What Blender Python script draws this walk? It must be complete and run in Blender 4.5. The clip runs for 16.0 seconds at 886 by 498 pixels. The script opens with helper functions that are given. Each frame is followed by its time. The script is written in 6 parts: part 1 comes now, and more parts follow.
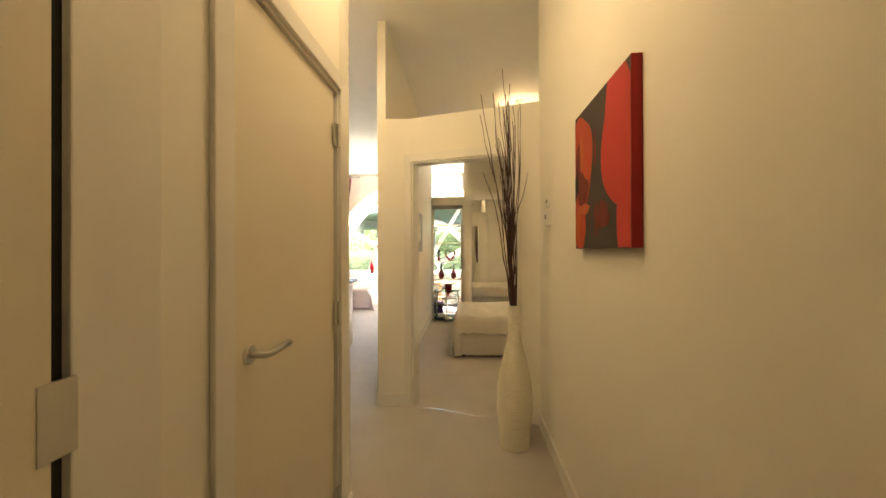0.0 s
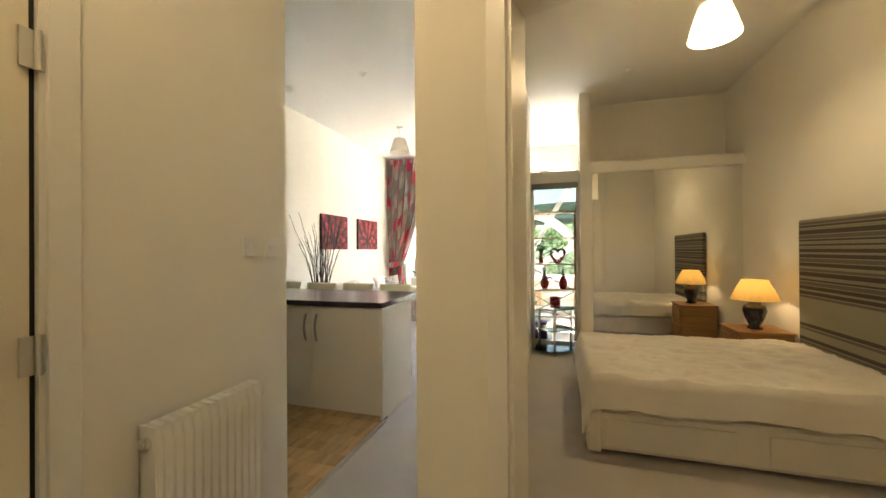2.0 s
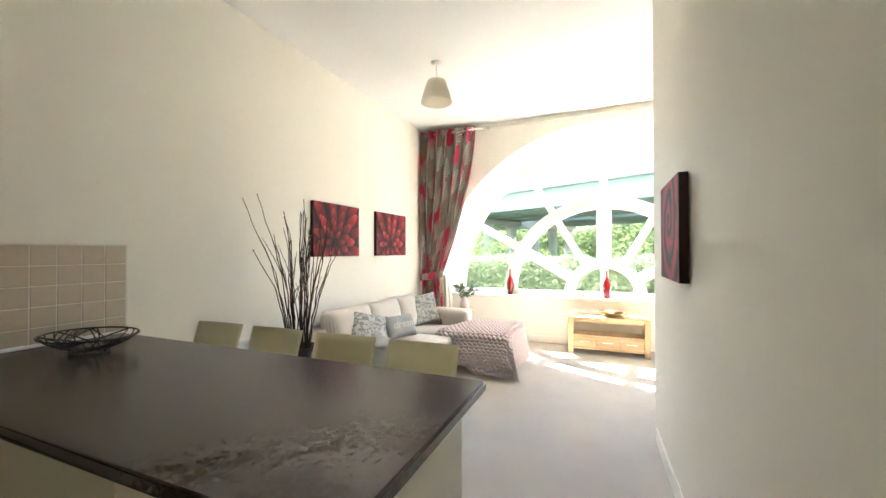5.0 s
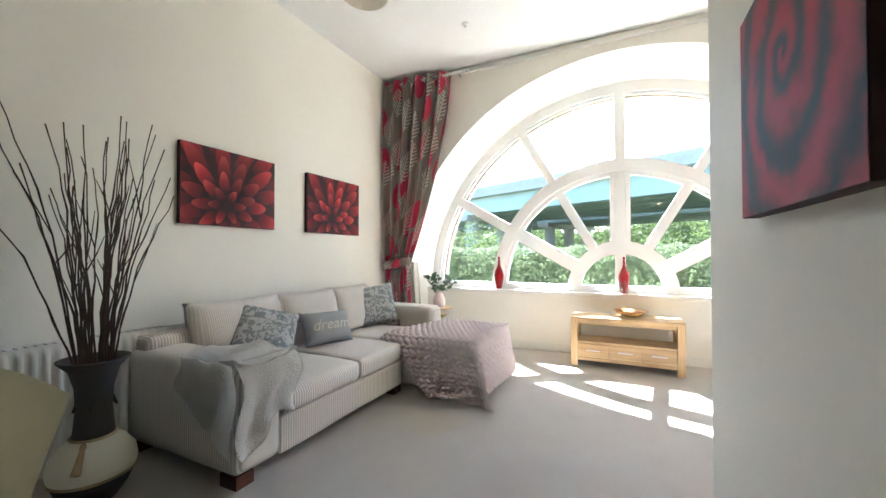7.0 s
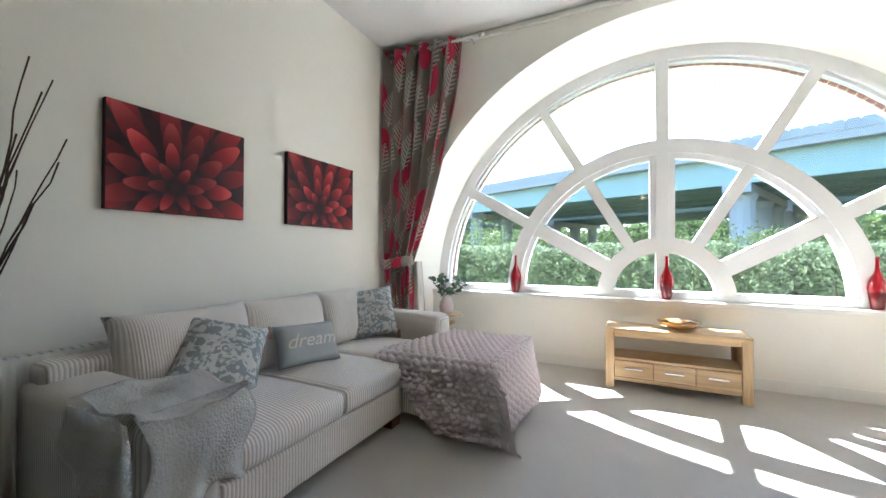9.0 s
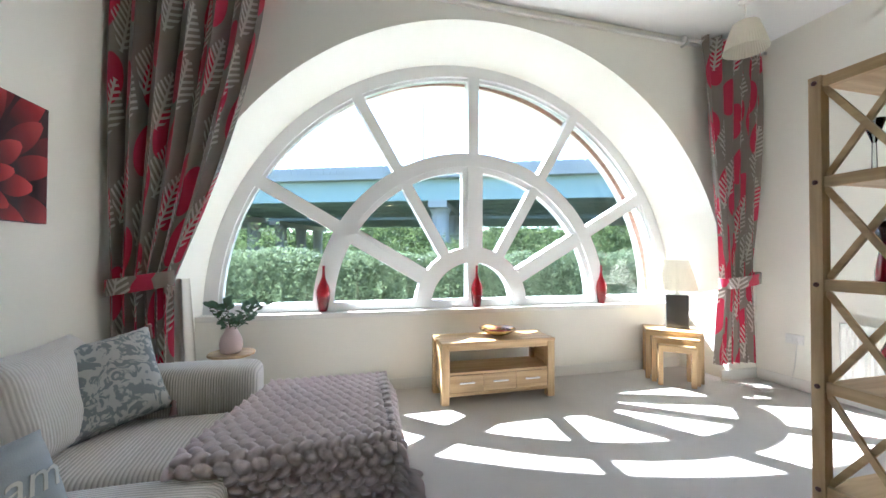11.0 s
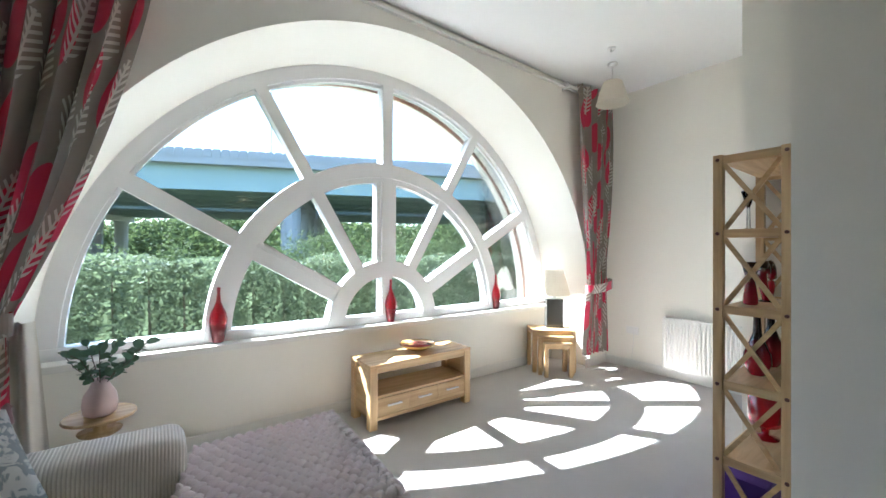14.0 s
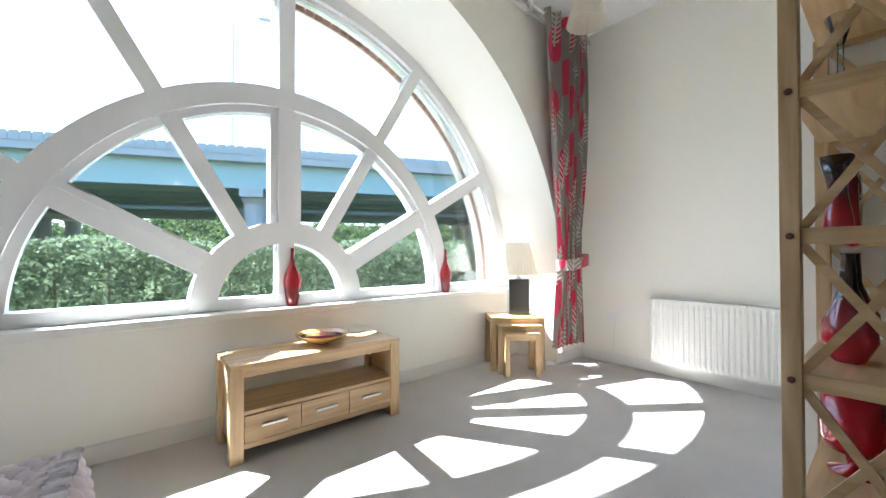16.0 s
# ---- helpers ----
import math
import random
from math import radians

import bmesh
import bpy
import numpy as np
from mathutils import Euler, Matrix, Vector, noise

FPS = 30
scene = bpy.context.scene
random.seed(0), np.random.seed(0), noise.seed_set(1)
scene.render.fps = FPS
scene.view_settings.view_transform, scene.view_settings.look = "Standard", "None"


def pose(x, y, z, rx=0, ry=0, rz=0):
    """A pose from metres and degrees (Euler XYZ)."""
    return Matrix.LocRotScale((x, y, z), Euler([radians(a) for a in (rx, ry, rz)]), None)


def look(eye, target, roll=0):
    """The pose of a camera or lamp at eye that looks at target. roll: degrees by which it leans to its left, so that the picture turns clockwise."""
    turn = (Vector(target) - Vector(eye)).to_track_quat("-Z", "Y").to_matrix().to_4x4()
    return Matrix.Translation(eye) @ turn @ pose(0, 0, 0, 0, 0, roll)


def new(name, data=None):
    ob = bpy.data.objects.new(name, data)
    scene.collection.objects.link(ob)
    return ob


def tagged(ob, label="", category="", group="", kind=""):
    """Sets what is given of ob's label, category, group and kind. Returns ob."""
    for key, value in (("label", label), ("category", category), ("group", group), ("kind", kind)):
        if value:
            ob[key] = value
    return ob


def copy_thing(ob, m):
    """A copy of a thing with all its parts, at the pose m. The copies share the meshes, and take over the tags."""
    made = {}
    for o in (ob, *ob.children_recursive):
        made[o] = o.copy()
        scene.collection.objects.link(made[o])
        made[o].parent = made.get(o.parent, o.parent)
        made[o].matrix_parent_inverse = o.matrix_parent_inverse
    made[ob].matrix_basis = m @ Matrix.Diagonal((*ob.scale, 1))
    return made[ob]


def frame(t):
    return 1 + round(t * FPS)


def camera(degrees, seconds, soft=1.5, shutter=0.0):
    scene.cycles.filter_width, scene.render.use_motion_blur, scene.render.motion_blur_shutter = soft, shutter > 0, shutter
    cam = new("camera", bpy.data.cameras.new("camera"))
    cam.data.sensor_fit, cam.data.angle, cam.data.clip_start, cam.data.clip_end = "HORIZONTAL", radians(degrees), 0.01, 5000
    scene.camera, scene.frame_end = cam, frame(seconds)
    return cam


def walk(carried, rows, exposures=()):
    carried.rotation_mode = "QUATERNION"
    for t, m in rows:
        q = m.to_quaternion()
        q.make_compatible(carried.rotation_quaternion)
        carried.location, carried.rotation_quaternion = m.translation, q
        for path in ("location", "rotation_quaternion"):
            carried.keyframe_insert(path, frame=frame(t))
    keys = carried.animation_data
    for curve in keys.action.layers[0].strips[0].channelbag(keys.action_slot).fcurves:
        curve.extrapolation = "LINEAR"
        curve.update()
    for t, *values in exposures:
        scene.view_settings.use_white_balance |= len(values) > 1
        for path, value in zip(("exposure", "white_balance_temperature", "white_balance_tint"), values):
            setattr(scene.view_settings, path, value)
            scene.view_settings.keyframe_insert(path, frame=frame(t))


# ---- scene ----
cam = camera(98.63, 16.0)
ROWS = [
    (0, 0.767, -0.392, 1.324, 3.65, 0.22, 0.19),
    (0.5, 0.781, 0.136, 1.305, 3.80, 0.28, 0.12),
    (1, 0.767, 0.695, 1.307, 5.40, 0.16, 0.16),
    (1.5, 0.654, 1.227, 1.309, 10.44, 0.05, 0.19),
    (2, 0.440, 1.686, 1.312, 16.96, 0.22, 0.38),
    (2.5, 0.116, 2.086, 1.317, 22.20, 0.39, 0.51),
    (3, -0.187, 2.456, 1.357, 22.76, 0.32, 0.12),
    (3.5, -0.394, 2.813, 1.394, 22.47, 0.48, 0.34),
    (4, -0.462, 3.112, 1.433, 22.48, 0.49, 0.32),
    (6.5, -0.435, 4.977, 1.195, 24.42, 0.73, 0.06),
    (7, -0.427, 5.247, 1.132, 25.26, 0.84, 0.06),
    (7.5, -0.435, 5.405, 1.100, 26.45, 0.70, -0.10),
    (8, -0.463, 5.520, 1.093, 27.44, 0.58, -0.23),
    (10.3, -1.331, 6.233, 1.188, 8.95, 0.75, -0.05),
    (10.5, -1.418, 6.288, 1.190, 2.42, 0.78, -0.07),
    (11, -1.671, 6.398, 1.203, -14.49, 0.94, -0.29),
    (11.5, -1.908, 6.440, 1.276, -27.66, 0.80, -0.47),
    (12, -2.076, 6.507, 1.366, -33.45, 0.57, -0.32),
    (12.5, -2.206, 6.570, 1.410, -35.62, 0.52, -0.40),
    (13, -2.287, 6.607, 1.434, -36.13, 0.53, -0.26),
    (13.5, -2.321, 6.635, 1.429, -36.49, 0.54, -0.25),
    (14, -2.215, 6.703, 1.377, -36.92, 0.35, -0.31),
    (14.5, -1.959, 6.822, 1.291, -36.69, 0.28, -0.04),
    (15, -1.711, 7.003, 1.185, -37.48, 0.37, -0.01),
    (15.5, -1.495, 7.145, 1.104, -39.09, 0.60, -0.02),
    (16, -1.328, 7.209, 1.062, -40.13, 0.70, 0.06),
]
walk(cam, [(t, pose(x, y, z, 90 + pitch, roll, yaw)) for t, x, y, z, yaw, pitch, roll in ROWS],
     exposures=[(0.0, 5.35, 7200, 16), (1.0, 5.2, 7000, 14), (2.0, 5.1, 6650, 13), (3.0, 4.95, 6450, 12), (4.0, 5.0, 6450, 12), (6.5, 4.25, 5950, 11), (8.0, 3.85, 5650, 10), (11.0, 3.42, 5400, 9), (16.0, 3.25, 5400, 9)])

# ---- light ----
SUN_A, SUN_B = 0.50, 0.79            # floor shift of a shadow per metre of height
world = bpy.data.worlds.new("sky")
scene.world = world
world.use_nodes = True
wn = world.node_tree
sky = wn.nodes.new("ShaderNodeTexSky")
sky.sky_type = "NISHITA"
sky.sun_disc = False
sky.sun_elevation = math.atan2(1, math.hypot(SUN_A, SUN_B))
sky.sun_rotation = math.atan2(-SUN_A, SUN_B)
sky.air_density, sky.dust_density = 1.0, 1.6
wn.links.new(sky.outputs[0], wn.nodes["Background"].inputs[0])
wn.nodes["Background"].inputs[1].default_value = 0.11
sun_data = bpy.data.lights.new("sun", "SUN")
sun_data.energy, sun_data.angle, sun_data.color = 5.0, radians(0.5), (1.0, 0.95, 0.87)
sun = new("sun", sun_data)
sun.matrix_world = look((0, 0, 20), (SUN_A, -SUN_B, 19))


def bulb(name, at, watts, color=(1.0, 0.77, 0.45), size=0.05):
    d = bpy.data.lights.new(name, "POINT")
    d.energy, d.color, d.shadow_soft_size = watts, color, size
    ob = new(name, d)
    ob.location = at
    return ob


# ---- materials ----
def mat(name, color, rough=0.6, metal=0.0, var=0.08, scale=6.0, fine=80.0, bump=0.1, depth=0.004, trans=0.0, coat=0.0, sheen=0.0, alt=None):
    """A surface with broad colour drift, fine grain and relief."""
    m = bpy.data.materials.new(name)
    m.use_nodes = True
    nt = m.node_tree
    b = nt.nodes["Principled BSDF"]
    N = nt.nodes.new
    tc = N("ShaderNodeTexCoord")
    n1, n2 = N("ShaderNodeTexNoise"), N("ShaderNodeTexNoise")
    n1.inputs["Scale"].default_value, n2.inputs["Scale"].default_value = scale, fine
    n1.inputs["Detail"].default_value = 4
    for n in (n1, n2):
        nt.links.new(tc.outputs["Object"], n.inputs["Vector"])
    mix = N("ShaderNodeMix")
    mix.data_type = "RGBA"
    c = Vector(color)
    lo = c * (1 - var)
    hi = Vector(alt) if alt else c * (1 + var)
    mix.inputs["A"].default_value, mix.inputs["B"].default_value = (*lo, 1), (*hi, 1)
    add = N("ShaderNodeMath")
    add.operation = "MULTIPLY_ADD"
    add.inputs[1].default_value, add.inputs[2].default_value = 0.4, 0.0
    nt.links.new(n2.outputs["Fac"], add.inputs[0])
    add2 = N("ShaderNodeMath")
    add2.operation = "MULTIPLY_ADD"
    add2.inputs[1].default_value = 0.6
    nt.links.new(n1.outputs["Fac"], add2.inputs[0])
    nt.links.new(add.outputs[0], add2.inputs[2])
    nt.links.new(add2.outputs[0], mix.inputs["Factor"])
    nt.links.new(mix.outputs["Result"], b.inputs["Base Color"])
    b.inputs["Roughness"].default_value, b.inputs["Metallic"].default_value = rough, metal
    b.inputs["Transmission Weight"].default_value = trans
    b.inputs["Coat Weight"].default_value = coat
    b.inputs["Sheen Weight"].default_value = sheen
    if bump:
        bp = N("ShaderNodeBump")
        bp.inputs["Strength"].default_value, bp.inputs["Distance"].default_value = bump, depth
        nt.links.new(n2.outputs["Fac"], bp.inputs["Height"])
        nt.links.new(bp.outputs[0], b.inputs["Normal"])
    return m


def wood(name, dark, light, axis=0, scale=9.0, rough=0.45, pieces=False):
    """Long grain along one axis."""
    m = bpy.data.materials.new(name)
    m.use_nodes = True
    nt = m.node_tree
    N, L = nt.nodes.new, nt.links.new
    b = nt.nodes["Principled BSDF"]
    tc, mp, n1, n2 = N("ShaderNodeTexCoord"), N("ShaderNodeMapping"), N("ShaderNodeTexNoise"), N("ShaderNodeTexNoise")
    s = [scale * 3] * 3
    s[axis] = scale * 0.25
    mp.inputs["Scale"].default_value = s
    info = N("ShaderNodeObjectInfo")
    L(tc.outputs["Object"], mp.inputs["Vector"])
    if pieces:
        off = N("ShaderNodeVectorMath")
        off.operation = "MULTIPLY_ADD"
        off.inputs[1].default_value = (30, 50, 20)
        L(info.outputs["Random"], off.inputs[0])
        L(mp.outputs[0], off.inputs[2])
        vec = off.outputs[0]
    else:
        vec = mp.outputs[0]
    L(vec, n1.inputs["Vector"])
    L(vec, n2.inputs["Vector"])
    n1.inputs["Scale"].default_value, n1.inputs["Detail"].default_value = 1.0, 6
    n1.inputs["Distortion"].default_value = 0.6
    n2.inputs["Scale"].default_value = 6.0
    r = N("ShaderNodeValToRGB")
    r.color_ramp.elements[0].position, r.color_ramp.elements[1].position = 0.3, 0.7
    r.color_ramp.elements[0].color, r.color_ramp.elements[1].color = (*dark, 1), (*light, 1)
    L(n1.outputs["Fac"], r.inputs[0])
    col = r.outputs[0]
    if pieces:
        hs, mr = N("ShaderNodeHueSaturation"), N("ShaderNodeMapRange")
        mr.inputs["To Min"].default_value, mr.inputs["To Max"].default_value = 0.75, 1.15
        L(info.outputs["Random"], mr.inputs[0])
        L(mr.outputs[0], hs.inputs["Value"])
        L(col, hs.inputs["Color"])
        col = hs.outputs[0]
    L(col, b.inputs["Base Color"])
    b.inputs["Roughness"].default_value = rough
    bp = N("ShaderNodeBump")
    bp.inputs["Strength"].default_value, bp.inputs["Distance"].default_value = 0.15, 0.002
    L(n2.outputs["Fac"], bp.inputs["Height"])
    L(bp.outputs[0], b.inputs["Normal"])
    return m


def glass(name, color=(0.97, 0.99, 0.98), gloss=1.0):
    m = bpy.data.materials.new(name)
    m.use_nodes = True
    nt = m.node_tree
    N, L = nt.nodes.new, nt.links.new
    t, g, f, x = N("ShaderNodeBsdfTransparent"), N("ShaderNodeBsdfGlossy"), N("ShaderNodeFresnel"), N("ShaderNodeMixShader")
    t.inputs[0].default_value = (*color, 1)
    g.inputs["Roughness"].default_value = 0.02
    f.inputs[0].default_value = 1.45
    k = N("ShaderNodeMath")
    k.operation = "MULTIPLY"
    k.inputs[1].default_value = gloss
    L(f.outputs[0], k.inputs[0])
    L(k.outputs[0], x.inputs[0])
    L(t.outputs[0], x.inputs[1])
    L(g.outputs[0], x.inputs[2])
    L(x.outputs[0], nt.nodes["Material Output"].inputs[0])
    return m


def ribbed(name, color, dark, axis, pitch, depth=0.004, rough=0.9):
    """Corduroy: ribs that repeat along one object axis; groove shade is put into the colour."""
    m = mat(name, color, rough, var=0.07, scale=4, fine=160, bump=0, sheen=0.4)
    nt = m.node_tree
    N, L = nt.nodes.new, nt.links.new
    b = nt.nodes["Principled BSDF"]
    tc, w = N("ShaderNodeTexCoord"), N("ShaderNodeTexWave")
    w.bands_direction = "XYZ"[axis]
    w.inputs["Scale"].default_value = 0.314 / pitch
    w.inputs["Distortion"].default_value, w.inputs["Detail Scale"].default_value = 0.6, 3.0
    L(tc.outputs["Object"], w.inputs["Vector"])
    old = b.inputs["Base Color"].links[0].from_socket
    # dark colours the grooves, painting in the shade between ribs
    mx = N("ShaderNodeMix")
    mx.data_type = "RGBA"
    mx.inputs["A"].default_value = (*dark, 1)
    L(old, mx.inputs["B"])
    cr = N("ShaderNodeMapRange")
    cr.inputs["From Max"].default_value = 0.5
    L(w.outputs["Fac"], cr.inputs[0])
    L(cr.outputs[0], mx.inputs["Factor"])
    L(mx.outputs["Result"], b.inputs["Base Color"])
    bp = N("ShaderNodeBump")
    bp.inputs["Strength"].default_value, bp.inputs["Distance"].default_value = 0.6, depth
    L(w.outputs["Fac"], bp.inputs["Height"])
    L(bp.outputs[0], b.inputs["Normal"])
    return m


WALL = mat("cream_wall_paint", (0.86, 0.83, 0.74), 0.7, var=0.02, scale=1.2, fine=220, bump=0.06, depth=0.001)
CEIL = mat("ceiling_paint", (0.87, 0.865, 0.84), 0.8, var=0.02, scale=0.8, fine=200, bump=0.05, depth=0.001)
GLOSS = mat("white_gloss_paint", (0.82, 0.80, 0.74), 0.3, var=0.02, scale=3, fine=60, bump=0.03, depth=0.001)
DOOR = mat("cream_door_paint", (0.80, 0.74, 0.60), 0.4, var=0.02, scale=2, fine=90, bump=0.04, depth=0.001)
FRAME = mat("window_frame_paint", (0.84, 0.84, 0.83), 0.35, var=0.02, scale=5, fine=60, bump=0.03, depth=0.001)
CARPET = mat("grey_beige_carpet", (0.62, 0.575, 0.525), 1.0, var=0.2, scale=3.5, fine=330, bump=1.0, depth=0.008, sheen=0.3)
BRICK = mat("red_brick", (0.33, 0.16, 0.11), 0.9, var=0.3, scale=14, fine=120, bump=0.5)
OAK = wood("light_oak", (0.42, 0.27, 0.12), (0.62, 0.44, 0.23), 0)
OAKZ = wood("light_oak_upright", (0.42, 0.27, 0.12), (0.62, 0.44, 0.23), 2)
OAKY = wood("light_oak_deep", (0.42, 0.27, 0.12), (0.62, 0.44, 0.23), 1)
PINE = wood("varnished_pine", (0.36, 0.18, 0.06), (0.52, 0.29, 0.11), 0)
FLOORWOOD = wood("oak_floor", (0.46, 0.27, 0.11), (0.72, 0.49, 0.23), 1, scale=6, rough=0.35, pieces=True)
METAL = mat("brushed_steel", (0.62, 0.61, 0.58), 0.3, 1.0, var=0.05, scale=20, fine=200, bump=0.02)
HANDLE = mat("warm_satin_nickel", (0.40, 0.36, 0.30), 0.42, 0.9, var=0.06, scale=20, fine=200, bump=0.02)
CHROME = mat("chrome", (0.8, 0.8, 0.8), 0.08, 1.0, var=0.02, bump=0)
DARKWOOD = mat("dark_stained_foot", (0.09, 0.03, 0.02), 0.4, var=0.3, scale=20)
WORKTOP = mat("dark_speckled_worktop", (0.035, 0.026, 0.026), 0.22, var=0.5, scale=60, fine=420, bump=0.12, depth=0.001, alt=(0.085, 0.068, 0.068))
CABINET = mat("cream_cabinet_front", (0.78, 0.72, 0.60), 0.3, var=0.02, scale=2, fine=60, bump=0.02)
TILE = mat("beige_tile", (0.56, 0.48, 0.36), 0.25, var=0.12, scale=9, fine=60, bump=0.1, depth=0.002)
GROUT = mat("pale_grout", (0.72, 0.69, 0.60), 0.9, var=0.05)
PLASTIC = mat("white_plastic", (0.82, 0.81, 0.77), 0.35, var=0.01, bump=0)
GREYPL = mat("grey_plastic", (0.25, 0.26, 0.26), 0.4, var=0.05, bump=0)
# plain black; in door gaps it stands in for shade
BLACK = mat("black_and_gap_shade", (0.012, 0.011, 0.01), 0.7, bump=0)
LEATHER = mat("pale_olive_leather", (0.64, 0.585, 0.41), 0.45, var=0.06, scale=7, fine=180, bump=0.25, depth=0.002)
TWIG = mat("brown_twig", (0.055, 0.028, 0.018), 0.8, var=0.4, scale=30, fine=120, bump=0.6)
TWIG2 = mat("dark_red_twig", (0.045, 0.015, 0.014), 0.6, var=0.4, scale=30, fine=120, bump=0.5)
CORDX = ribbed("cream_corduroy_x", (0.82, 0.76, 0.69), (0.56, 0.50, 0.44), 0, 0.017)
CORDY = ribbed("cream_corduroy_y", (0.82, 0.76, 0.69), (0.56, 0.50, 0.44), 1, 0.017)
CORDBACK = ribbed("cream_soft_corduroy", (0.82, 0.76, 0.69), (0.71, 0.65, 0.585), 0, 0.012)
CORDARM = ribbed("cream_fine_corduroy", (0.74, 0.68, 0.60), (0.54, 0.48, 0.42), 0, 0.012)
FLEECE = mat("cream_fleece", (0.92, 0.89, 0.83), 1.0, var=0.05, scale=14, fine=110, bump=0.8, depth=0.012, sheen=0.4)
KNIT = mat("dusty_pink_chunky_wool", (0.74, 0.635, 0.635), 1.0, var=0.12, scale=16, fine=260, bump=0.5, depth=0.004, sheen=0.5)
CUSHGREY = mat("grey_cushion_cloth", (0.45, 0.47, 0.475), 0.95, var=0.06, scale=8, fine=300, bump=0.4)
PINKY = mat("dusky_pink_tassel", (0.42, 0.25, 0.23), 0.9, var=0.1)
PINKVASE = mat("pale_pink_ceramic", (0.68, 0.52, 0.50), 0.5, var=0.05, scale=12)
LEAF = mat("eucalyptus_leaf", (0.09, 0.15, 0.085), 0.6, var=0.35, scale=25, fine=60, bump=0.2)
REDGLASS = mat("red_glass", (0.62, 0.015, 0.03), 0.05, var=0.1, bump=0, trans=0.55, coat=0.5)
BLACKGLASS = mat("black_red_glass", (0.02, 0.004, 0.006), 0.05, var=0.3, bump=0, coat=0.6)
CLEAR = glass("clear_glass", (0.93, 0.96, 0.95))
PANE = glass("window_glass", (0.82, 0.85, 0.85), 0.7)
GREENGLASS = glass("green_tinted_glass", (0.62, 0.78, 0.72), 1.5)
MIRROR = mat("mirror", (0.86, 0.87, 0.85), 0.01, 1.0, var=0.0, bump=0)
SMOKE = mat("smoked_glass_lamp_base", (0.05, 0.052, 0.05), 0.12, var=0.2, scale=8, bump=0.1, coat=0.6)
SHEET = mat("white_bed_sheet", (0.76, 0.72, 0.64), 0.95, var=0.04, scale=6, fine=240, bump=0.15)
NAVY = mat("dark_blue_ceramic", (0.015, 0.016, 0.03), 0.2, var=0.2, coat=0.5)
IVORY = mat("ivory_glazed_ceramic", (0.80, 0.76, 0.62), 0.35, var=0.05, scale=9)
CHARCOAL = mat("charcoal_stoneware", (0.055, 0.05, 0.05), 0.6, var=0.25, scale=16, fine=140, bump=0.4)
ROPE = mat("straw_cord", (0.42, 0.31, 0.18), 0.95, var=0.2, scale=60)
IRON = mat("black_wire", (0.02, 0.018, 0.016), 0.5, var=0.2)
CABLE = mat("white_cable", (0.75, 0.74, 0.70), 0.5, var=0.02, bump=0)
RED1 = mat("crimson_canvas", (0.36, 0.012, 0.016), 0.7, var=0.4, scale=7, fine=300, bump=0.15)
CANVDARK = mat("dark_canvas", (0.035, 0.012, 0.014), 0.8, var=0.4, scale=9, fine=300, bump=0.15)
CANVGREY = mat("charcoal_canvas", (0.07, 0.055, 0.05), 0.8, var=0.3, scale=5, fine=300, bump=0.15)
POPPY = mat("poppy_red_canvas", (0.55, 0.045, 0.02), 0.7, var=0.45, scale=5, fine=300, bump=0.15, alt=(0.62, 0.10, 0.035))
POPPY2 = mat("coral_red_canvas", (0.52, 0.04, 0.03), 0.7, var=0.2, scale=3, fine=300, bump=0.15)
PURPLE = mat("purple_box_card", (0.10, 0.04, 0.30), 0.6, var=0.1)
GROUND = mat("dry_grass_ground", (0.10, 0.11, 0.05), 1.0, var=0.35, scale=0.8, fine=30, bump=0.6, depth=0.05)
HEDGE = mat("hedge_leaf", (0.125, 0.165, 0.09), 0.7, var=0.5, scale=3, fine=40, bump=0.2, alt=(0.22, 0.27, 0.15))
TREE = mat("tree_leaf", (0.08, 0.12, 0.045), 0.8, var=0.5, scale=0.7, fine=12, bump=0.2, alt=(0.14, 0.18, 0.07))
BARK = mat("tree_bark", (0.10, 0.075, 0.05), 0.9, var=0.4, scale=20, bump=0.6)
CONCRETE = mat("viaduct_concrete", (0.38, 0.38, 0.385), 0.9, var=0.15, scale=0.6, fine=12, bump=0.3, depth=0.02)
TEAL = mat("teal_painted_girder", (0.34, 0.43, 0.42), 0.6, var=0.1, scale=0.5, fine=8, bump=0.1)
# the same teal darkened, so underside shade sits in the colour
TEALSHADE = mat("shaded_teal_girder", (0.24, 0.31, 0.30), 0.7, var=0.2, scale=0.5, fine=8, bump=0.1)


def let_through(nt, color, share):
    """Thin cloth or leaf: part of the light passes to the far side."""
    t, x = nt.nodes.new("ShaderNodeBsdfTranslucent"), nt.nodes.new("ShaderNodeMixShader")
    x.inputs[0].default_value = share
    nt.links.new(color, t.inputs[0])
    nt.links.new(nt.nodes["Principled BSDF"].outputs[0], x.inputs[1])
    nt.links.new(t.outputs[0], x.inputs[2])
    nt.links.new(x.outputs[0], nt.nodes["Material Output"].inputs[0])


for leafy in (HEDGE, TREE, LEAF):
    let_through(leafy.node_tree, leafy.node_tree.nodes["Principled BSDF"].inputs["Base Color"].links[0].from_socket, 0.45)


def split_uv(name, build):
    m = bpy.data.materials.new(name)
    m.use_nodes = True
    build(m.node_tree, m.node_tree.nodes.new, m.node_tree.links.new, m.node_tree.nodes["Principled BSDF"])
    return m


